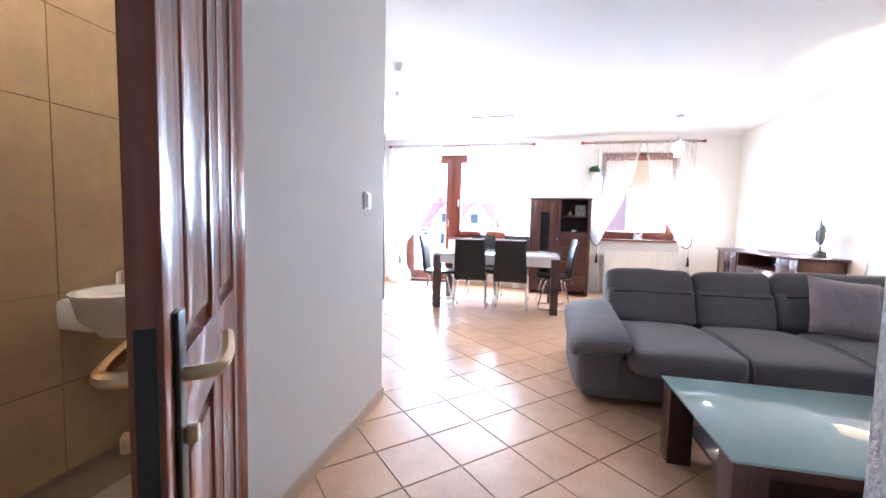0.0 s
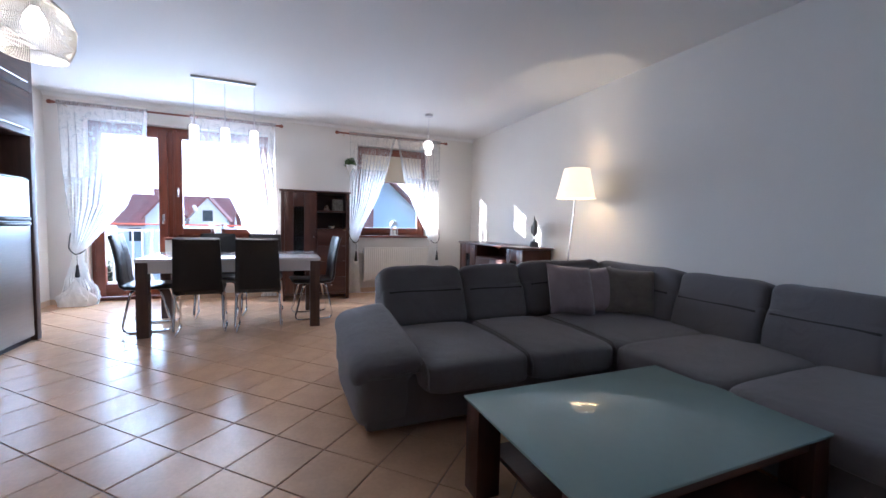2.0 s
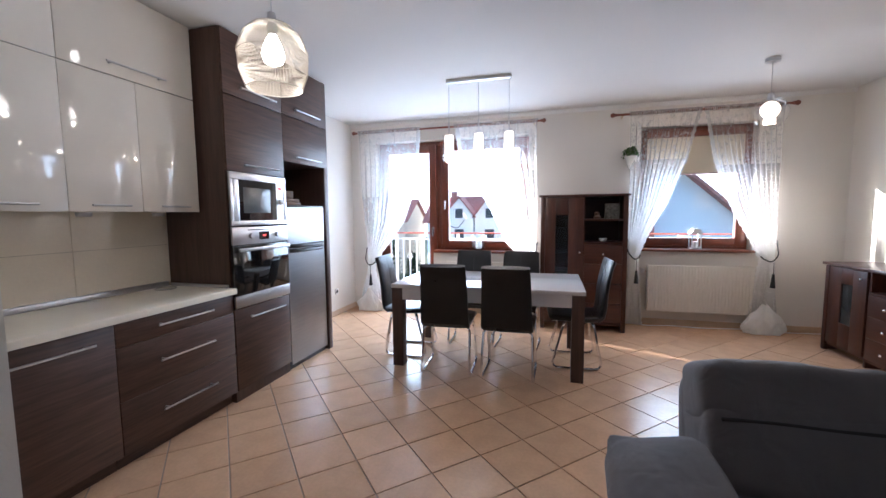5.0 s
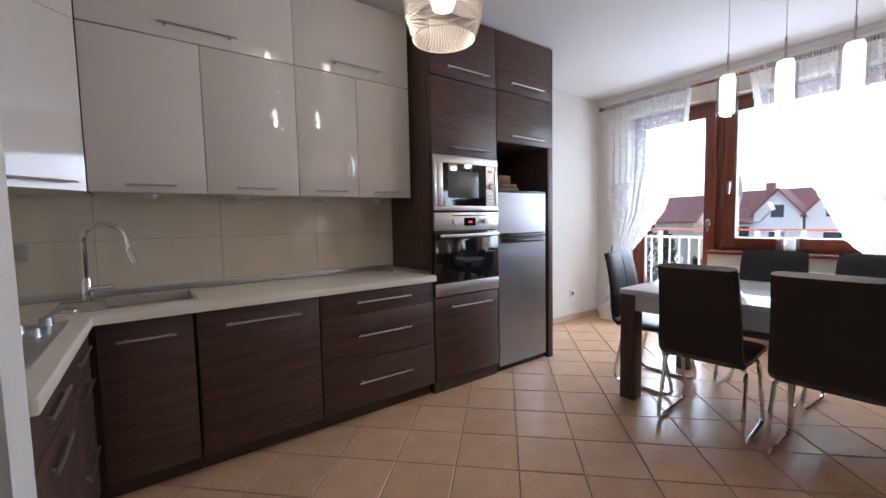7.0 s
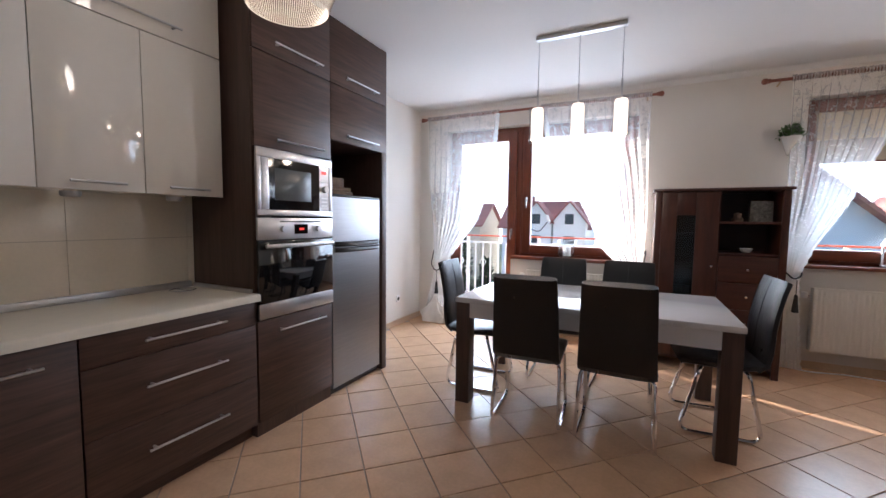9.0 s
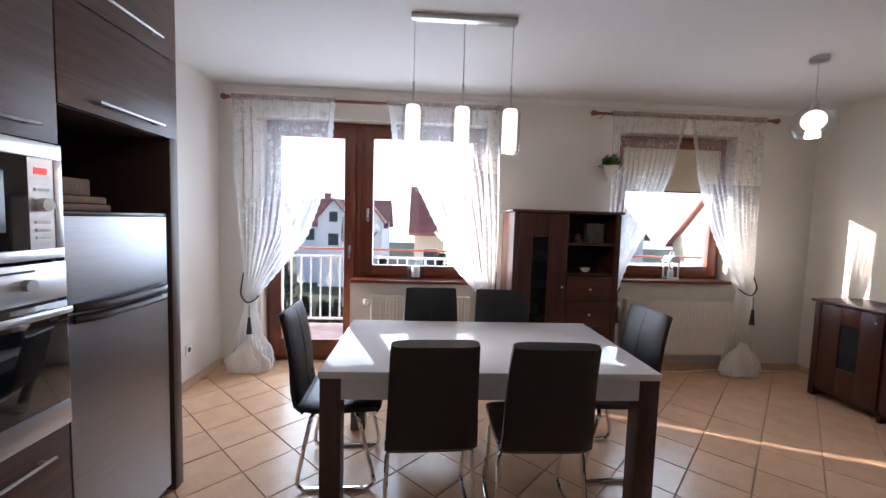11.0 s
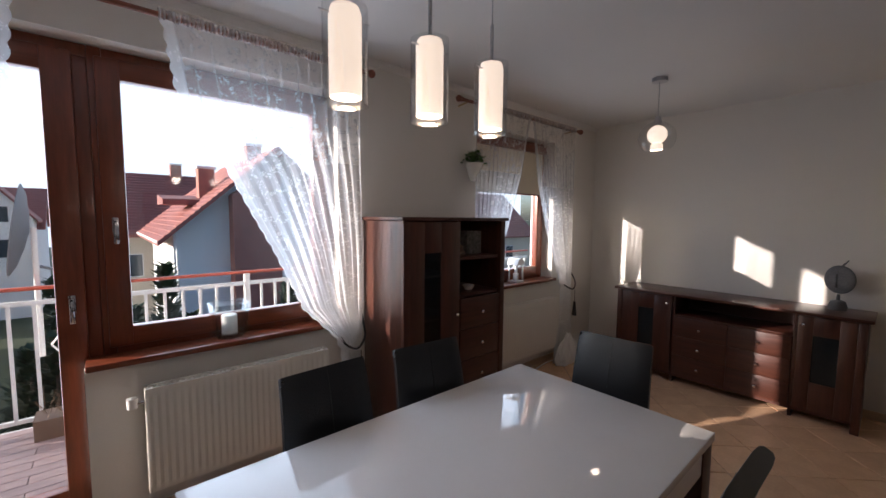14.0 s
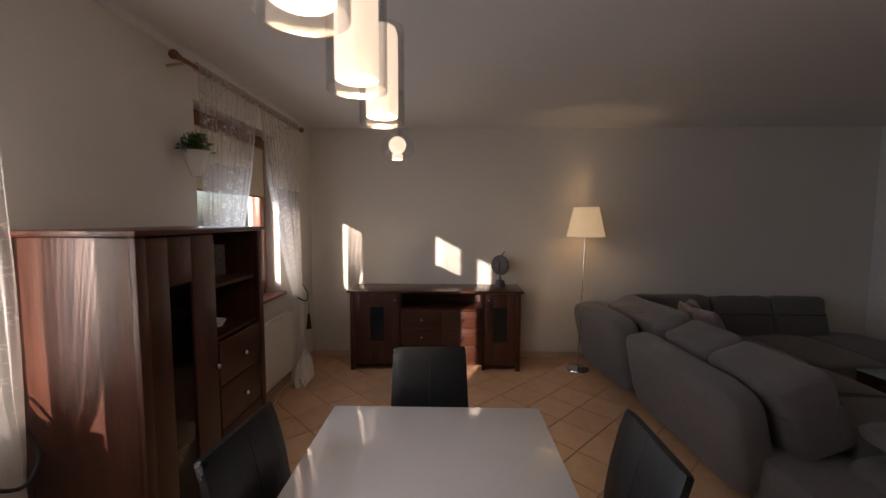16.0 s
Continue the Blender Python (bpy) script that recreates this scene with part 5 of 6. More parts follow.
def curtain(name, keys, tie, side, y=7.355):
    """Sheer lace; keys: (height, left edge, right edge); tie: (x, height) of the cord that holds it."""
    c = thing("lace_curtain", (tie[0], y, 0), "white lace voile curtain tied back with a black cord", "curtain", "lace curtains")
    bm = bmesh.new()
    dense = bm.verts.layers.float.new("gather")
    nu, nv = 110, 170
    zs = [k[0] for k in keys][::-1]
    full = keys[0][2] - keys[0][1]
    grid = []
    for j in range(nv + 1):
        z = keys[0][0] + (keys[-1][0] - keys[0][0]) * j / nv
        xl, xr = np.interp(z, zs, [k[1] for k in keys][::-1]), np.interp(z, zs, [k[2] for k in keys][::-1])
        w = xr - xl
        tight = min(6.0, full / w)
        amp = 0.006 + 0.011 * (1 - 1 / tight)
        row = []
        for i in range(nu + 1):
            u = i / nu
            free = u if side < 0 else 1 - u
            scallop = 0.013 * abs(math.sin(z * 44)) * (1 if free > 0.985 else 0.5 if free > 0.975 else 0)
            x = xl + w * (u + 0.010 * math.sin(11 * u + 3 * z)) + (scallop if side < 0 else -scallop)
            f = math.sin(u * 2 * math.pi * 12 + 1.1 * math.sin(1.3 * z + 5 * u)) + 0.45 * math.sin(u * 2 * math.pi * 21 + 0.6 * z) + 0.3 * math.sin(u * 2 * math.pi * 5 + 2 * z)
            heap = 0.5 * max(0, 0.34 - z) * (0.55 + 0.45 * math.sin(8 * u + 9 * z)) * math.sin(math.pi * min(1, max(0, u))) if name == "a" else 0
            v = bm.verts.new((x, y - heap + amp * f + (0.03 * math.sin(u * math.pi) * max(0, 0.6 - z)), z))
            border = 1.0 if free > 0.955 else 0.0
            pleat = 0.3 * max(0, math.sin(u * 2 * math.pi * 12 + 1.1 * math.sin(1.3 * z + 5 * u) + 1.2)) ** 6
            v[dense] = 0.85 + 1.2 * (tight - 1) + border + pleat
            row.append(v)
        grid.append(row)
    for a, b in zip(grid, grid[1:]):
        for i in range(nu):
            bm.faces.new((a[i], a[i + 1], b[i + 1], b[i]))
    part("cloth", bm, LACE, c, "sheer white lace")
    head = bmesh.new()
    dense = head.verts.layers.float.new("gather")
    rings = []
    steps = int((keys[0][2] - keys[0][1]) / 0.006)
    for i in range(steps + 1):
        x = keys[0][1] + (keys[0][2] - keys[0][1]) * i / steps
        rr = 0.019 + 0.004 * math.sin(i * 1.9) + 0.002 * math.sin(i * 0.7)
        ring = []
        for q in range(10):
            v = head.verts.new((x, 7.36 + rr * math.cos(q * math.tau / 10), 2.56 + (rr + (0.012 if q in (2, 3) else 0)) * math.sin(q * math.tau / 10)))
            v[dense] = 1.1 + 1.2 * max(0, math.sin(i * 1.9))
            ring.append(v)
        rings.append(ring)
    for a, b in zip(rings, rings[1:]):
        for q in range(10):
            head.faces.new((a[q], a[(q + 1) % 10], b[(q + 1) % 10], b[q]))
    part("rod_pocket", head, LACE, c, "ruffled rod pocket")
    if name in "ad":
        part("gathered_hem", heap_of_cloth((keys[-1][1] + keys[-1][2]) / 2, y - 0.055, 0.2, 0.31), VOILE, c, "hem heaped on the floor")
    tx, tz = tie
    w = 0.07
    out = tx + (-0.1 if side < 0 else 0.1)
    part("tieback_cord", tube([(out, YW, tz + 0.27), (out, YW - 0.07, tz + 0.24), (tx + side * w, y - 0.07, tz + 0.06), (tx, y - 0.085, tz - 0.02), (tx - side * w, y - 0.04, tz + 0.02), (tx - side * w, y + 0.05, tz + 0.08), (out, YW - 0.02, tz + 0.26)], 0.007), BLACKCORD, c, "black cord")
    part("tassel", lathe([(0.0005, 0.02), (0.012, 0.01), (0.014, -0.02), (0.026, -0.14), (0.0005, -0.145)], (tx + 0.02, y - 0.09, tz - 0.16), 14), BLACKCORD, c, "black tassel")
    part("tassel_string", rods(0.003, ((tx + 0.02, y - 0.09, tz - 0.02), (tx + 0.02, y - 0.09, tz - 0.15)), seg=6), BLACKCORD, c)


curtain("a", [(2.575, -2.36, -1.42), (1.9, -2.33, -1.46), (1.3, -2.29, -1.68), (0.95, -2.26, -1.95), (0.72, -2.25, -2.13), (0.6, -2.26, -2.14), (0.34, -2.34, -2.07), (0.22, -2.36, -1.99), (0.1, -2.39, -1.97), (0.012, -2.42, -2.0)], (-2.19, 0.68), -1)
curtain("b", [(2.575, -0.94, 0.15), (2.1, -0.86, 0.15), (1.86, -0.66, 0.15), (1.4, -0.42, 0.15), (1.02, -0.25, 0.14), (0.8, -0.04, 0.13), (0.7, 0.0, 0.12), (0.35, -0.02, 0.14), (0.012, -0.05, 0.16)], (0.06, 0.74), 1)
curtain("c", [(2.575, 1.22, 1.98), (2.0, 1.24, 1.85), (1.5, 1.25, 1.66), (1.1, 1.25, 1.45), (0.85, 1.26, 1.36), (0.5, 1.25, 1.38), (0.012, 1.21, 1.42)], (1.31, 0.84), -1)
curtain("d", [(2.575, 2.0, 2.78), (2.0, 2.12, 2.78), (1.5, 2.3, 2.77), (1.1, 2.5, 2.77), (0.85, 2.63, 2.76), (0.5, 2.58, 2.78), (0.012, 2.5, 2.84)], (2.70, 0.84), 1)

# ---- small things of the room ----
cg = thing("candle_glass", (-0.64, 7.545, 0.885), "square clear glass with a white candle on the sill", "candle holder")
bm = prism([(-0.705, 0.886), (-0.575, 0.886), (-0.571, 0.91), (-0.709, 0.91)], "y", 7.49, 7.60)
for sx in (-1, 1):
    bmesh.ops.create_cube(bm, size=1, matrix=Matrix.Translation((-0.64 + sx * 0.083, 7.545, 1.0)) @ Matrix.Rotation(sx * 0.16, 4, "Y") @ Matrix.Diagonal((0.006, 0.15, 0.185, 1)))
    bmesh.ops.create_cube(bm, size=1, matrix=Matrix.Translation((-0.64, 7.545 + sx * 0.07, 1.0)) @ Matrix.Rotation(-sx * 0.1, 4, "X") @ Matrix.Diagonal((0.17, 0.006, 0.185, 1)))
g = part("glass", bm, clear_glass("thick_clear_glass", (0.93, 0.95, 0.95), 0.12), cg)
g.visible_shadow = False
part("candle", lathe([(0.0005, 0), (0.042, 0), (0.042, 0.105), (0.036, 0.11), (0.0005, 0.106)], (-0.64, 7.545, 0.911), 20), WAX, cg, "white pillar candle")
ln = thing("lantern", (2.02, 7.53, 0.945), "small white lantern on the window sill", "lantern")
part("base", boxes((1.96, 2.08, 7.47, 7.59, 0.946, 0.965), bevel=0.004), RAILWHITE, ln)
for x in (1.965, 2.063):
    for y in (7.475, 7.573):
        part("post", boxes((x, x + 0.012, y, y + 0.012, 0.965, 1.13)), RAILWHITE, ln)
part("roof", prism([(1.955, 1.13), (2.085, 1.13), (2.05, 1.19), (1.99, 1.19)], "y", 7.465, 7.595), RAILWHITE, ln)
part("ring", tube([(2.0, 7.53, 1.19), (2.0, 7.53, 1.23), (2.04, 7.53, 1.23), (2.04, 7.53, 1.19)], 0.004), RAILWHITE, ln)
part("candle", lathe([(0.0005, 0), (0.028, 0), (0.028, 0.07), (0.0005, 0.072)], (2.02, 7.53, 0.966), 16), WAX, ln)

pl = thing("wall_plant", (1.26, 7.40, 1.915), "green plant in a white conical wall pot", "plant")
part("pot", lathe([(0.0005, 0), (0.03, 0.0), (0.045, 0.04), (0.075, 0.15), (0.08, 0.155), (0.07, 0.155), (0.06, 0.12), (0.0005, 0.11)], (1.26, 7.405, 1.915), 22), PORCELAIN, pl, "white conical pot")
bm = bmesh.new()
rnd = random.Random(4)
for k in range(260):
    a, e, r = rnd.uniform(0, 6.283), rnd.uniform(0.0, 1.5), rnd.uniform(0.03, 0.11)
    c = Vector((1.26 + r * math.cos(a) * math.cos(e), min(7.47, 7.405 + 0.8 * r * math.sin(a) * math.cos(e)), 2.07 + 0.9 * r * math.sin(e)))
    d = Vector((rnd.uniform(-1, 1), rnd.uniform(-1, 1), rnd.uniform(-0.4, 1))).normalized()
    s_ = d.orthogonal().normalized() * 0.014
    t = d * rnd.uniform(0.03, 0.05)
    bm.faces.new([bm.verts.new(p) for p in (c, c + t * 0.5 + s_, c + t, c + t * 0.5 - s_)])
tagged(part("leaves", bm, LEAF, pl), kind="stuff")

sw = thing("light_switch", (-0.68, 2.325, 1.295), "white plastic thermostat switch on the partition wall", "switch")
part("plate", boxes((-0.68, -0.668, 2.285, 2.37, 1.245, 1.345), bevel=0.004), WHITE, sw)
part("rocker", boxes((-0.668, -0.658, 2.305, 2.36, 1.26, 1.33), bevel=0.003), WHITE, sw)
so2 = thing("wall_socket", (XL, 6.95, 0.33), "white wall socket near the skirting", "socket")
part("plate", boxes((XL, XL + 0.012, 6.91, 6.99, 0.29, 0.37), bevel=0.004), WHITE, so2)
part("insert", rods(0.024, ((XL + 0.012, 6.95, 0.33), (XL + 0.0135, 6.95, 0.33)), seg=18), GREY_GLASS, so2)
cw = thing("power_cable", (1.5, 7.40, 0), "white power cable lying along the skirting", "cable")
part("wire", tube([(1.25, 7.44, 0.006), (1.5, 7.36, 0.006), (1.75, 7.42, 0.006), (2.1, 7.38, 0.006), (2.5, 7.45, 0.006), (2.95, 7.40, 0.006), (3.3, 7.44, 0.006)], 0.005), WHITE, cw)

# ---- hall door and bathroom ----
dr_m = pose(-0.655, 1.245, 0, 0, 0, -55.3)
hd = tagged(thing("door_2", (0, 0, 0), "red-brown panelled wooden door, standing half open", "door", m=dr_m), kind="structure")
DW, DH = 0.82, 2.02
part("stile", boxes((0, 0.11, -0.02, 0.02, 0.01, DH), bevel=0.004), DOORWOOD, hd)
part("stile", boxes((DW - 0.11, DW, -0.02, 0.02, 0.01, DH), bevel=0.004), DOORWOOD, hd)
for x0, x1 in ((0.11, DW - 0.11),):
    for z0, z1 in ((0.01, 0.2), (0.84, 0.98), (DH - 0.12, DH)):
        part("rail", boxes((x0 - 0.003, x1 + 0.003, -0.0195, 0.0195, z0, z1), bevel=0.004), DOORWOOD, hd)
    part("mullion", boxes((DW / 2 - 0.05, DW / 2 + 0.05, -0.0185, 0.0185, 0.2, DH - 0.12), bevel=0.004), DOORWOOD, hd)
    for a, b in ((x0, DW / 2 - 0.05), (DW / 2 + 0.05, x1)):
        for z0, z1 in ((0.2, 0.84), (0.98, DH - 0.12)):
            part("panel", boxes((a - 0.003, b + 0.003, -0.008, 0.008, z0 - 0.003, z1 + 0.003), (a + 0.035, b - 0.035, -0.017, 0.017, z0 + 0.035, z1 - 0.035), bevel=0.005), DOORWOOD, hd)
for s_ in (-1, 1):
    h_ = part("handle_plate", boxes((DW - 0.075, DW - 0.035, s_ * 0.02, s_ * 0.028, 0.74, 1.06), bevel=0.003), BRONZE, hd, "dark bronze handle plate")
    part("lever_handle", tube([(DW - 0.055, s_ * 0.024, 0.97), (DW - 0.055, s_ * 0.07, 0.97), (DW - 0.115, s_ * 0.075, 0.975), (DW - 0.19, s_ * 0.065, 0.985)], 0.011), BRASS, h_)
    part("thumb_turn", boxes((DW - 0.064, DW - 0.046, s_ * 0.028, s_ * 0.045, 0.87, 0.895), bevel=0.003), BRASS, h_)
part("lock_plate", boxes((DW - 0.0005, DW + 0.0015, -0.012, 0.012, 0.82, 1.05)), BLACK, hd, "dark lock plate")
df = tagged(thing("door_frame", (-0.76, 0.81, 0), "red-brown wooden door frame in the partition", "door frame"), kind="structure")
for y in (1.242, 0.362):
    part("jamb", boxes((-0.85, -0.67, y, y + 0.026, 0, 2.055), bevel=0.003), DOORWOOD, df)
part("head", boxes((-0.85, -0.67, 0.388, 1.242, 2.03, 2.055), bevel=0.003), DOORWOOD, df)
for y in (1.257, 0.305):
    part("casing", boxes((-0.68, -0.662, y, y + 0.065, 0, 2.12), bevel=0.004), DOORWOOD, df)
bt = tagged(thing("bathroom_wall_tiles", (-1.5, 0.8, 0), "beige glazed bathroom wall tiles", "wall tiles"), kind="structure")
ba = thing("wash_basin", (-1.28, 1.42, 0.72), "small white porcelain wash basin on the wall", "basin")
bm = lathe([(0.0005, -0.10), (0.09, -0.10), (0.15, -0.02), (0.17, 0.06), (0.175, 0.07), (0.155, 0.07), (0.125, -0.01), (0.0005, -0.06)], (-1.29, 1.42, 0.82), 28)
box(bm, -1.492, -1.30, 1.30, 1.54, 0.74, 0.86, bevel=0.02)
part("bowl", bm, PORCELAIN, ba)
bt2 = thing("basin_tap", (-1.44, 1.50, 0.86), "small chrome basin tap", "tap")
part("tap_body", tube([(-1.44, 1.50, 0.86), (-1.44, 1.50, 0.96), (-1.36, 1.50, 0.96), (-1.35, 1.50, 0.93)], 0.013), CHROME, bt2)
cl = thing("bathroom_ceiling_lamp", (-1.15, 0.7, ZC), "round lit opal bathroom ceiling lamp", "ceiling lamp")
part("bowl", lathe([(0.14, 0), (0.13, -0.04), (0.08, -0.075), (0.0005, -0.085)], (-1.15, 0.7, ZC), 28), OPAL, cl)
lit(-1.15, 0.7, ZC - 0.2, 1.6, 0.1, (1.0, 0.78, 0.52))


# ---- balcony and outside ----
rl = thing("balcony_railing", (0, 9.2, -0.05), "white steel balcony railing with a red handrail", "railing")
part("handrail", boxes((-4.4, 4.4, 9.17, 9.23, 1.035, 1.06), bevel=0.006), RAILRED, rl, "red painted handrail")
part("top_rail", boxes((-4.4, 4.4, 9.185, 9.215, 0.92, 0.955)), RAILWHITE, rl)
part("bottom_rail", boxes((-4.4, 4.4, 9.185, 9.215, 0.03, 0.06)), RAILWHITE, rl)
k = 0
x = -4.3
while x < 4.35:
    if k % 9 == 4:
        part("post", boxes((x - 0.025, x + 0.025, 9.175, 9.225, -0.05, 1.035), bevel=0.003), RAILWHITE, rl)
    else:
        bm = boxes((x - 0.011, x + 0.011, 9.19, 9.21, 0.06, 0.92))
        if k % 3 == 0:
            for a, b in (((0.0, 0.68), (0.055, 0.60)), ((0.055, 0.60), (0.0, 0.52)), ((0.0, 0.52), (-0.055, 0.60)), ((-0.055, 0.60), (0.0, 0.68))):
                rod(bm, (x + a[0], 9.195, a[1]), (x + b[0], 9.195, b[1]), 0.007, 6)
        part("baluster", bm, RAILWHITE, rl)
    x += 0.135
    k += 1
ds = thing("satellite_dish", (-1.75, 9.32, 1.1), "grey satellite dish clamped to the balcony railing", "satellite dish")
bm = lathe([(0.0005, 0.0), (0.15, 0.012), (0.28, 0.045), (0.36, 0.08), (0.362, 0.075), (0.28, 0.038), (0.0005, -0.006)], (0, 0, 0), 32)
bmesh.ops.transform(bm, matrix=pose(-1.62, 9.45, 1.47, 82, 0, -87), verts=bm.verts)
part("reflector", bm, DISH, ds)
part("arm", tube([(-1.60, 9.42, 1.2), (-1.38, 9.40, 1.12), (-1.22, 9.36, 1.32)], 0.012), DISH, ds)
part("receiver", rods(0.03, ((-1.22, 9.36, 1.30), (-1.26, 9.38, 1.40))), WHITE, ds)
part("mast", rods(0.02, ((-1.58, 9.28, 0.5), (-1.58, 9.28, 1.5))), RAILWHITE, ds)
pb_ = thing("planter", (-1.35, 9.0, -0.03), "brown balcony planter with dry plants", "planter")
part("trough", prism([(8.92, -0.03), (9.08, -0.03), (9.11, 0.13), (8.89, 0.13)], "x", -1.62, -1.12), CLAY, pb_)
bm = bmesh.new()
rnd = random.Random(3)
for k in range(40):
    x, y = rnd.uniform(-1.58, -1.16), rnd.uniform(8.93, 9.07)
    rod(bm, (x, y, 0.12), (x + rnd.uniform(-0.06, 0.06), y + rnd.uniform(-0.05, 0.05), 0.12 + rnd.uniform(0.06, 0.22)), 0.002, 4)
tagged(part("stems", bm, WICKER, pb_), kind="stuff")

ZG = -6.2
setting("ground", boxes((-1500, 1500, -1500, 1500, ZG - 0.5, ZG)), GRASS, "winter lawn and gardens far below", "ground")


def house(x0, x1, y0, y1, eave, ridge, along, wall, name="house", label="", over=0.5, windows=(), chimneys=()):
    """A gabled house; along: the axis of the ridge. windows: (side, across, height, width, tall)."""
    h = thing(name, ((x0 + x1) / 2, (y0 + y1) / 2, ZG), label, "house", "houses outside")
    a0, a1, b0, b1 = (x0, x1, y0, y1) if along == "y" else (y0, y1, x0, x1)
    c = (a0 + a1) / 2
    part("wall", prism([(a0, ZG), (a1, ZG), (a1, eave), (c, ridge - 0.25), (a0, eave)], along, b0, b1), wall, h)
    n = 22
    for s in (-1, 1):
        edge = a0 - over if s < 0 else a1 + over
        low = eave - over * (ridge - eave) / (c - a0)
        bm = bmesh.new()
        rows = []
        for i in range(n):
            for f, lift in ((i / n, 0.05), ((i + 1) / n, 0.0)):
                u, z = edge + (c - edge) * f, low + (ridge - low) * f + lift
                rows.append((u, z))
        prof = rows + [(c, ridge - 0.18), (edge, low - 0.18)]
        bm = prism(prof, along, b0 - over, b1 + over)
        part("roof", bm, ROOF, h)
    for cx, cy, top in chimneys:
        p = part("chimney", boxes((cx - 0.35, cx + 0.35, cy - 0.35, cy + 0.35, eave, top)), BRICKRED, h)
        part("cap", boxes((cx - 0.42, cx + 0.42, cy - 0.42, cy + 0.42, top, top + 0.12)), RENDER_W, p)
    for wx, wz, ww, wh in windows:
        f = part("window", boxes((wx - ww / 2 - 0.06, wx + ww / 2 + 0.06, y0 - 0.04, y0 + 0.02, wz - 0.06, wz + wh + 0.06)), RAILWHITE, h)
        part("pane", boxes((wx - ww / 2, wx + ww / 2, y0 - 0.05, y0 - 0.042, wz, wz + wh)), PANE_FAR, f)
    return h


near_house = house(1.2, 9.4, 25, 35, 1.15, 4.85, "y", RENDER_W, label="white gabled house with a dark red tiled roof", over=0.7, windows=((2.4, -4.6, 1.2, 1.4),), chimneys=((2.9, 28, 3.9), (5.0, 27.5, 5.2)))
part("wing", prism([(3.25, ZG), (5.3, ZG), (5.3, 4.2), (3.25, 2.5)], "y", 24.2, 24.98), BRICKRED, near_house, "dusky red rendered wing")
part("dormer", prism([(27.0, 2.1), (29.2, 2.1), (29.2, 2.6), (27.0, 2.35)], "x", 1.0, 2.9), ROOF, near_house, "small tiled dormer roof")
part("gutter", rods(0.06, ((0.52, 24.4, 0.5), (0.52, 35.6, 0.5))), RENDER_W, near_house)
part("downpipe", rods(0.05, ((1.12, 24.93, ZG), (1.12, 24.93, 0.9))), RENDER_W, near_house)
house(-1.2, 9, 37.5, 46.5, 0.75, 4.65, "x", RENDER_Y, label="cream house with a long red-brown tiled roof", windows=((0.2, -2.4, 1.2, 1.4), (2.6, -2.4, 1.2, 1.4)), chimneys=((3.4, 42, 5.4),))
house(-15, -5, 50, 58, 0.9, 3.8, "x", RENDER_W, label="long white house with a red-brown roof far off", windows=((-13.5, -1.2, 1.0, 1.3), (-8.5, -1.2, 1.0, 1.3)), chimneys=((-12.4, 54, 4.4),))
for gx in (-10.3, -6.7):
    house(gx - 1.7, gx + 1.7, 47.6, 50.0, 1.5, 3.6, "y", RENDER_W, label="white gabled front with a red-brown roof", over=0.3, windows=((gx, 1.0, 0.9, 1.1), (gx, -1.6, 1.1, 1.3)))
house(-27, -18, 50, 58, 1.0, 3.6, "x", RENDER_Y, label="cream house with a broad red-brown roof", windows=((-25, -1.4, 1.1, 1.3), (-21, -1.4, 1.1, 1.3)))
house(18, 24, 46, 56, 0.6, 4.0, "y", RENDER_W, label="white gabled house beyond the garden", windows=((19.6, -2, 1.2, 1.4), (22.4, -2, 1.2, 1.4), (21, 1.2, 1.0, 1.1)), chimneys=((20, 50, 4.4),))
house(26, 38, 34, 44, 0.0, 4.6, "x", RENDER_Y, label="cream house with a wide tiled roof", windows=((29, -3, 1.2, 1.4), (34, -3, 1.2, 1.4)))
house(-44, -34, 40, 50, 0.2, 4.4, "y", RENDER_W, label="white house beyond the gardens", windows=((-41, -3, 1.2, 1.4), (-37, -3, 1.2, 1.4)))


def conifer(x, y, top, r, seed):
    """A narrow evergreen: a trunk and many short drooping sprays."""
    t = thing("conifer", (x, y, ZG), "dark green narrow conifer in the garden", "tree", "garden conifers")
    part("trunk", rod(bmesh.new(), (x, y, ZG), (x, y, top - 0.4), 0.1, 8, 0.03), CLAY, t)
    q = random.Random(seed)
    bm = bmesh.new()
    hgt = top - ZG
    for k in range(900):
        f = q.random() ** 0.8
        rr = r * (1 - f) ** 0.7 * q.uniform(0.45, 1.05)
        a = q.uniform(0, 6.283)
        c = Vector((x + rr * math.cos(a), y + rr * math.sin(a), ZG + 0.2 + f * (hgt - 0.2)))
        d = Vector((math.cos(a), math.sin(a), q.uniform(0.1, 1.2))).normalized() * q.uniform(0.18, 0.4)
        s = d.cross(Vector((0, 0, 1))).normalized() * q.uniform(0.05, 0.12)
        bm.faces.new([bm.verts.new(p) for p in (c - s, c + d * 0.5 - s * 1.2, c + d, c + s)])
    part("crown", bm, PINE, t)


q = random.Random(11)
for k in range(44):
    x = -15 + 0.62 * k + q.uniform(-0.12, 0.12)
    conifer(x, 17 + q.uniform(-0.5, 0.5), q.uniform(-1.6, -1.0) + (0.8 if k in (23, 29) else 0), q.uniform(0.55, 0.8), k)
for k, (x, y, top, r) in enumerate(((-6.5, 21, -0.6, 1.2), (-9, 24, 0.2, 1.4), (-2.2, 20, -0.2, 0.9), (0.2, 19, 0.1, 0.7), (-13, 30, 1.2, 2.0), (-20, 32, 1.0, 2.2), (13, 21, 0.2, 1.2), (10, 20, -0.4, 1.0), (-31, 36, 1.8, 2.4))):
    conifer(x, y, top, r, 50 + k)

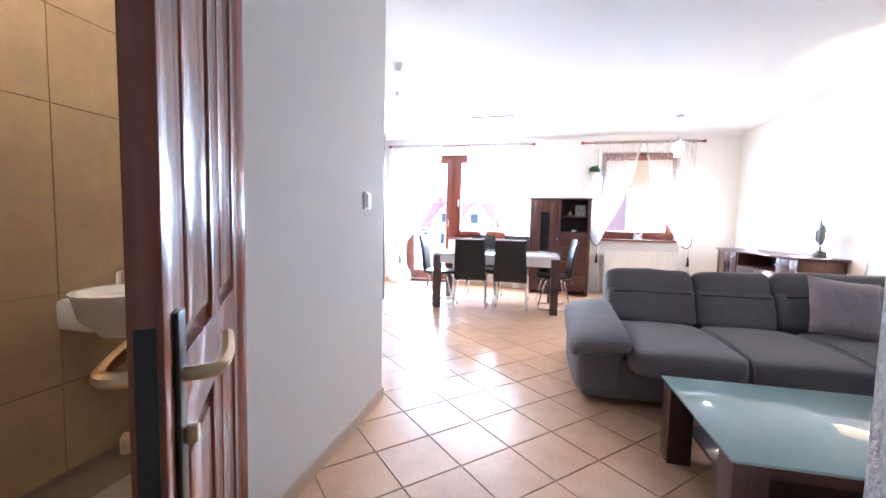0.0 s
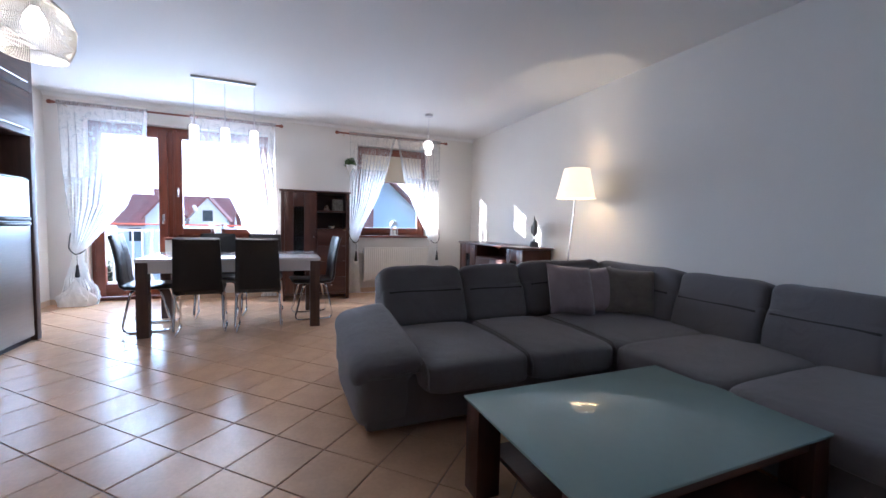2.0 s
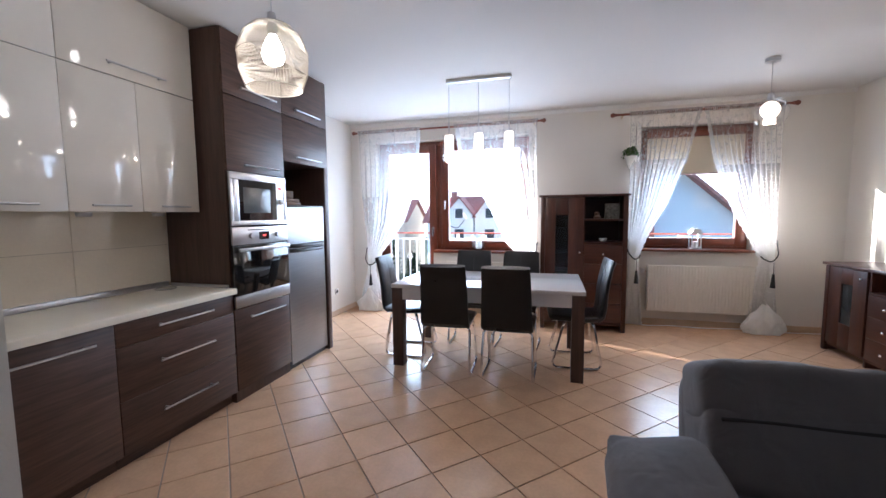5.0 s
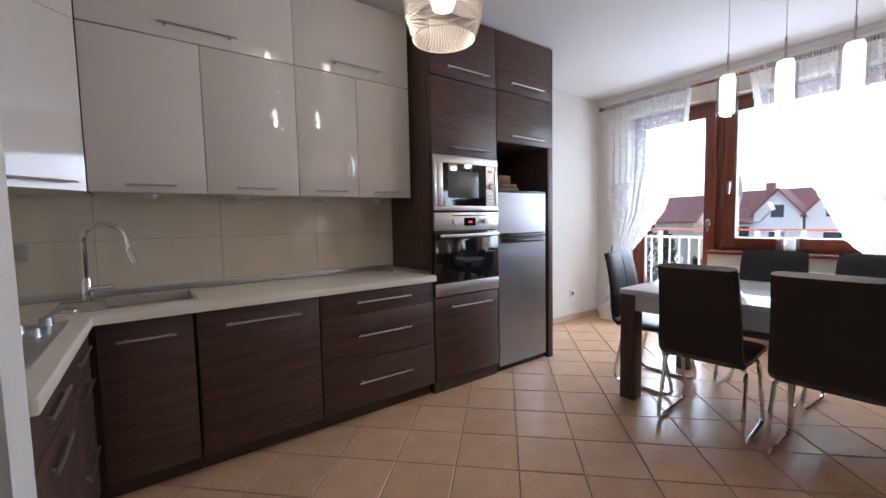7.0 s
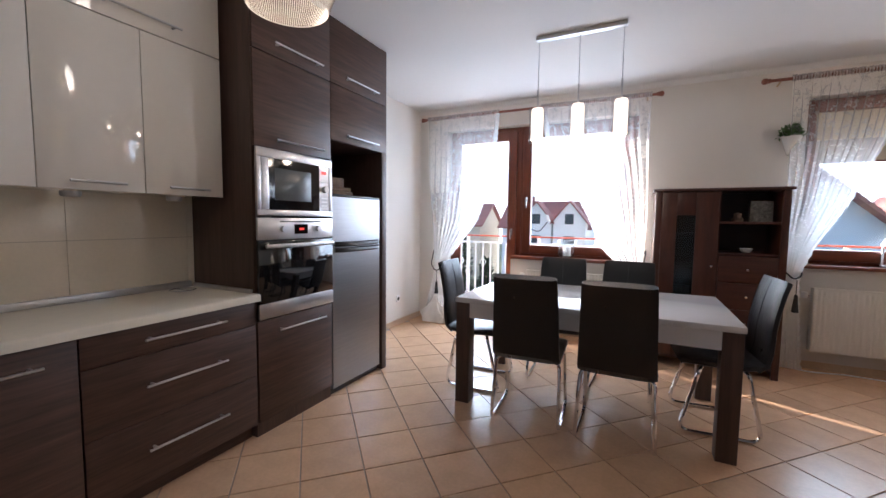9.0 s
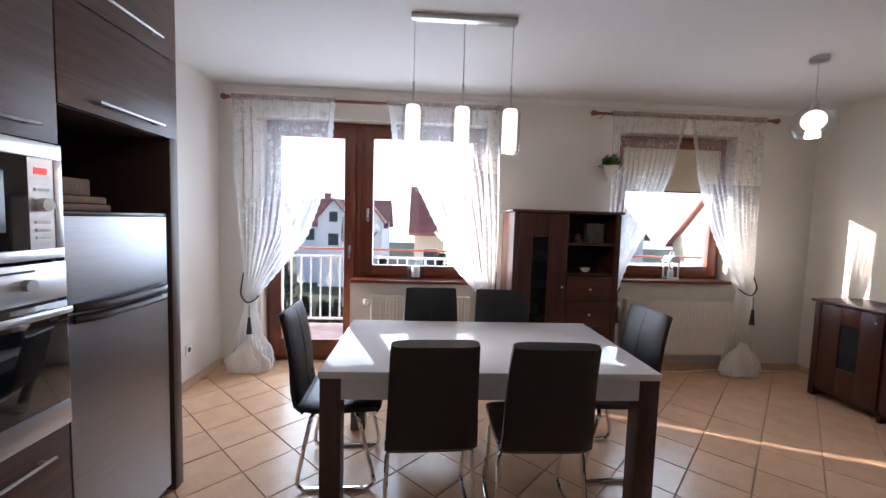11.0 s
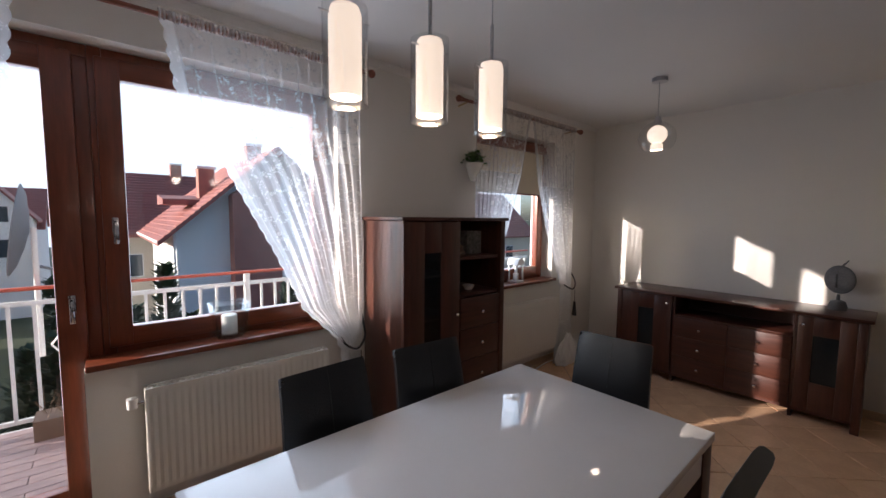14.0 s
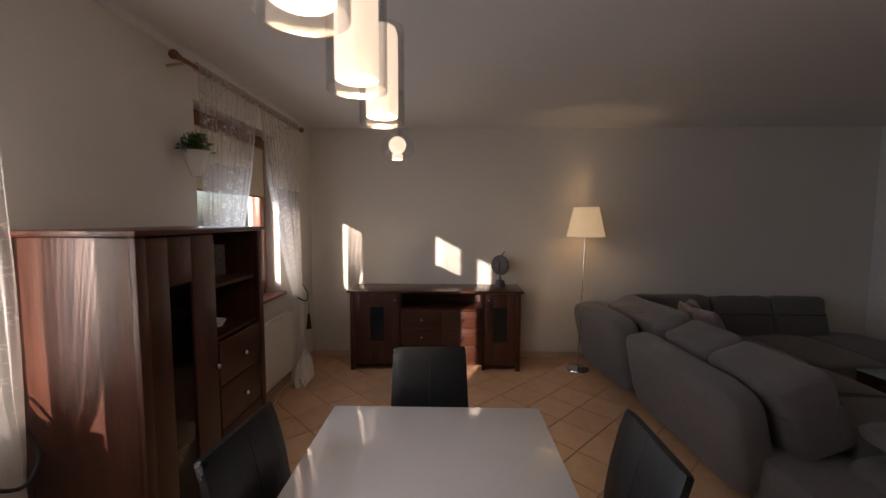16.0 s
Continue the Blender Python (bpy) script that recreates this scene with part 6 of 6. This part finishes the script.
# hazy bright sky low over the gardens, far behind the houses
setting("backdrop", prism([(-165, -8), (165, -8), (165, 150), (-165, 150)], "y", 135, 135.5), HAZE, "pale hazy winter sky", "sky")


# ---- floor, wall and deck pieces ----
def piece(name, me, parent, m):
    ob = new(name, me)
    ob.parent = parent
    ob.matrix_local = m
    return ob


def flat_tile(name, w, d, t, mat, bevel=0.0015):
    """A tile lying in x and y, its top at 0."""
    bm = boxes((-w / 2, w / 2, -d / 2, d / 2, -t, 0))
    top = [e for e in bm.edges if all(v.co.z > -1e-6 for v in e.verts)]
    bmesh.ops.bevel(bm, geom=top, offset=bevel, segments=1, affect="EDGES")
    return mesh_of(name, bm, mat, False)


DG = 0.446                    # a floor tile's diagonal, joint included
side = DG / math.sqrt(2)
floor_ob = bpy.data.objects["floor"]
tile_me = flat_tile("floor_tile", side - 0.006, side - 0.006, 0.008, TILE, 0.002)
rnd = random.Random(8)
joined = bmesh.new()
near = 0
for i in range(-30, 31):
    for j in range(-30, 31):
        x, y = 0.1925 + DG / 2 + (i + j) * DG / 2, 0.0085 + (i - j) * DG / 2
        if not (XL - 0.1 < x < XR + 0.1 and -1.4 < y < YW + 0.15):
            continue
        if (x < -0.95 and y < 2.35) or (x > 0.99 and y < 0.7) or (x < KX - 0.3 and y < 5.6):
            continue
        m = pose(x, y, rnd.uniform(-0.0006, 0.0006), rnd.uniform(-0.08, 0.08), rnd.uniform(-0.08, 0.08), 45 + 90 * rnd.randrange(4))
        if y > 1.2 and not (x > 1.0 and y < 4.3) and near < 300:
            piece("floor_tile", tile_me, floor_ob, m)
            near += 1
        else:
            made = bmesh.ops.create_cube(joined, size=1, matrix=m @ Matrix.Translation((0, 0, -0.004)) @ Matrix.Diagonal((side - 0.006, side - 0.006, 0.008, 1)))
rest = new("floor_tiles_rest", mesh_of("floor_tiles_rest", joined, TILE, False))
rest.parent = floor_ob
tagged(rest, "beige floor tiles under and beside the sofa", kind="stuff")

# splashback
splash = setting("splashback", boxes((KW - 0.012, KW - 0.006, 1.99, YT, 0.86, 1.45), (KW, -0.845, 1.981, 1.984, 0.86, 1.45)), GROUT, "grouted bed of the kitchen splashback", "splashback")
for y0, y1 in ((1.995, 2.595), (2.595, 3.197), (3.197, 3.80), (3.80, 4.383), (4.383, YT)):
    for z0, z1 in ((0.87, 1.178), (1.178, 1.44)):
        me = mesh_of("wall_tile", boxes((KW - 0.006, KW, y0 + 0.001, y1 - 0.001, z0 + 0.001, z1 - 0.001)), SPLASH, False)
        piece("wall_tile", me, splash, Matrix())
for x0, x1 in ((-2.44, -1.85), (-1.85, -1.25), (-1.25, -0.845)):
    for z0, z1 in ((0.87, 1.178), (1.178, 1.44)):
        me = mesh_of("wall_tile", boxes((x0 + 0.001, x1 - 0.001, 1.984, 1.989, z0 + 0.001, z1 - 0.001)), SPLASH, False)
        piece("wall_tile", me, splash, Matrix())

# bathroom tiles, 0.33 high and 0.6 wide
bath_me = mesh_of("bath_tile", boxes((0, 0.008, 0.002, 0.598, 0.002, 0.355)), BATH, False)
for k in range(5):
    for r in range(1, 8):
        piece("bath_tile", bath_me, bt, Matrix.Translation((0, 1.32 - 0.8 - 0.6 * k, 0.357 * r - 0.191 + 0.0)))

# deck boards
deck = setting("balcony_floor", boxes((-4.5, 4.5, YO + 0.02, 9.3, -0.28, -0.052)), RENDER_W, "balcony slab under its deck boards", "balcony")
board_me = flat_tile("deck_board", 0.596, 0.096, 0.02, DECK, 0.003)
for r in range(14):
    for k in range(8):
        piece("deck_board", board_me, deck, Matrix.Translation((-3.4 + 0.6 * k + 0.3 * (r % 2), YO + 0.09 + 0.1 * r, -0.03)))
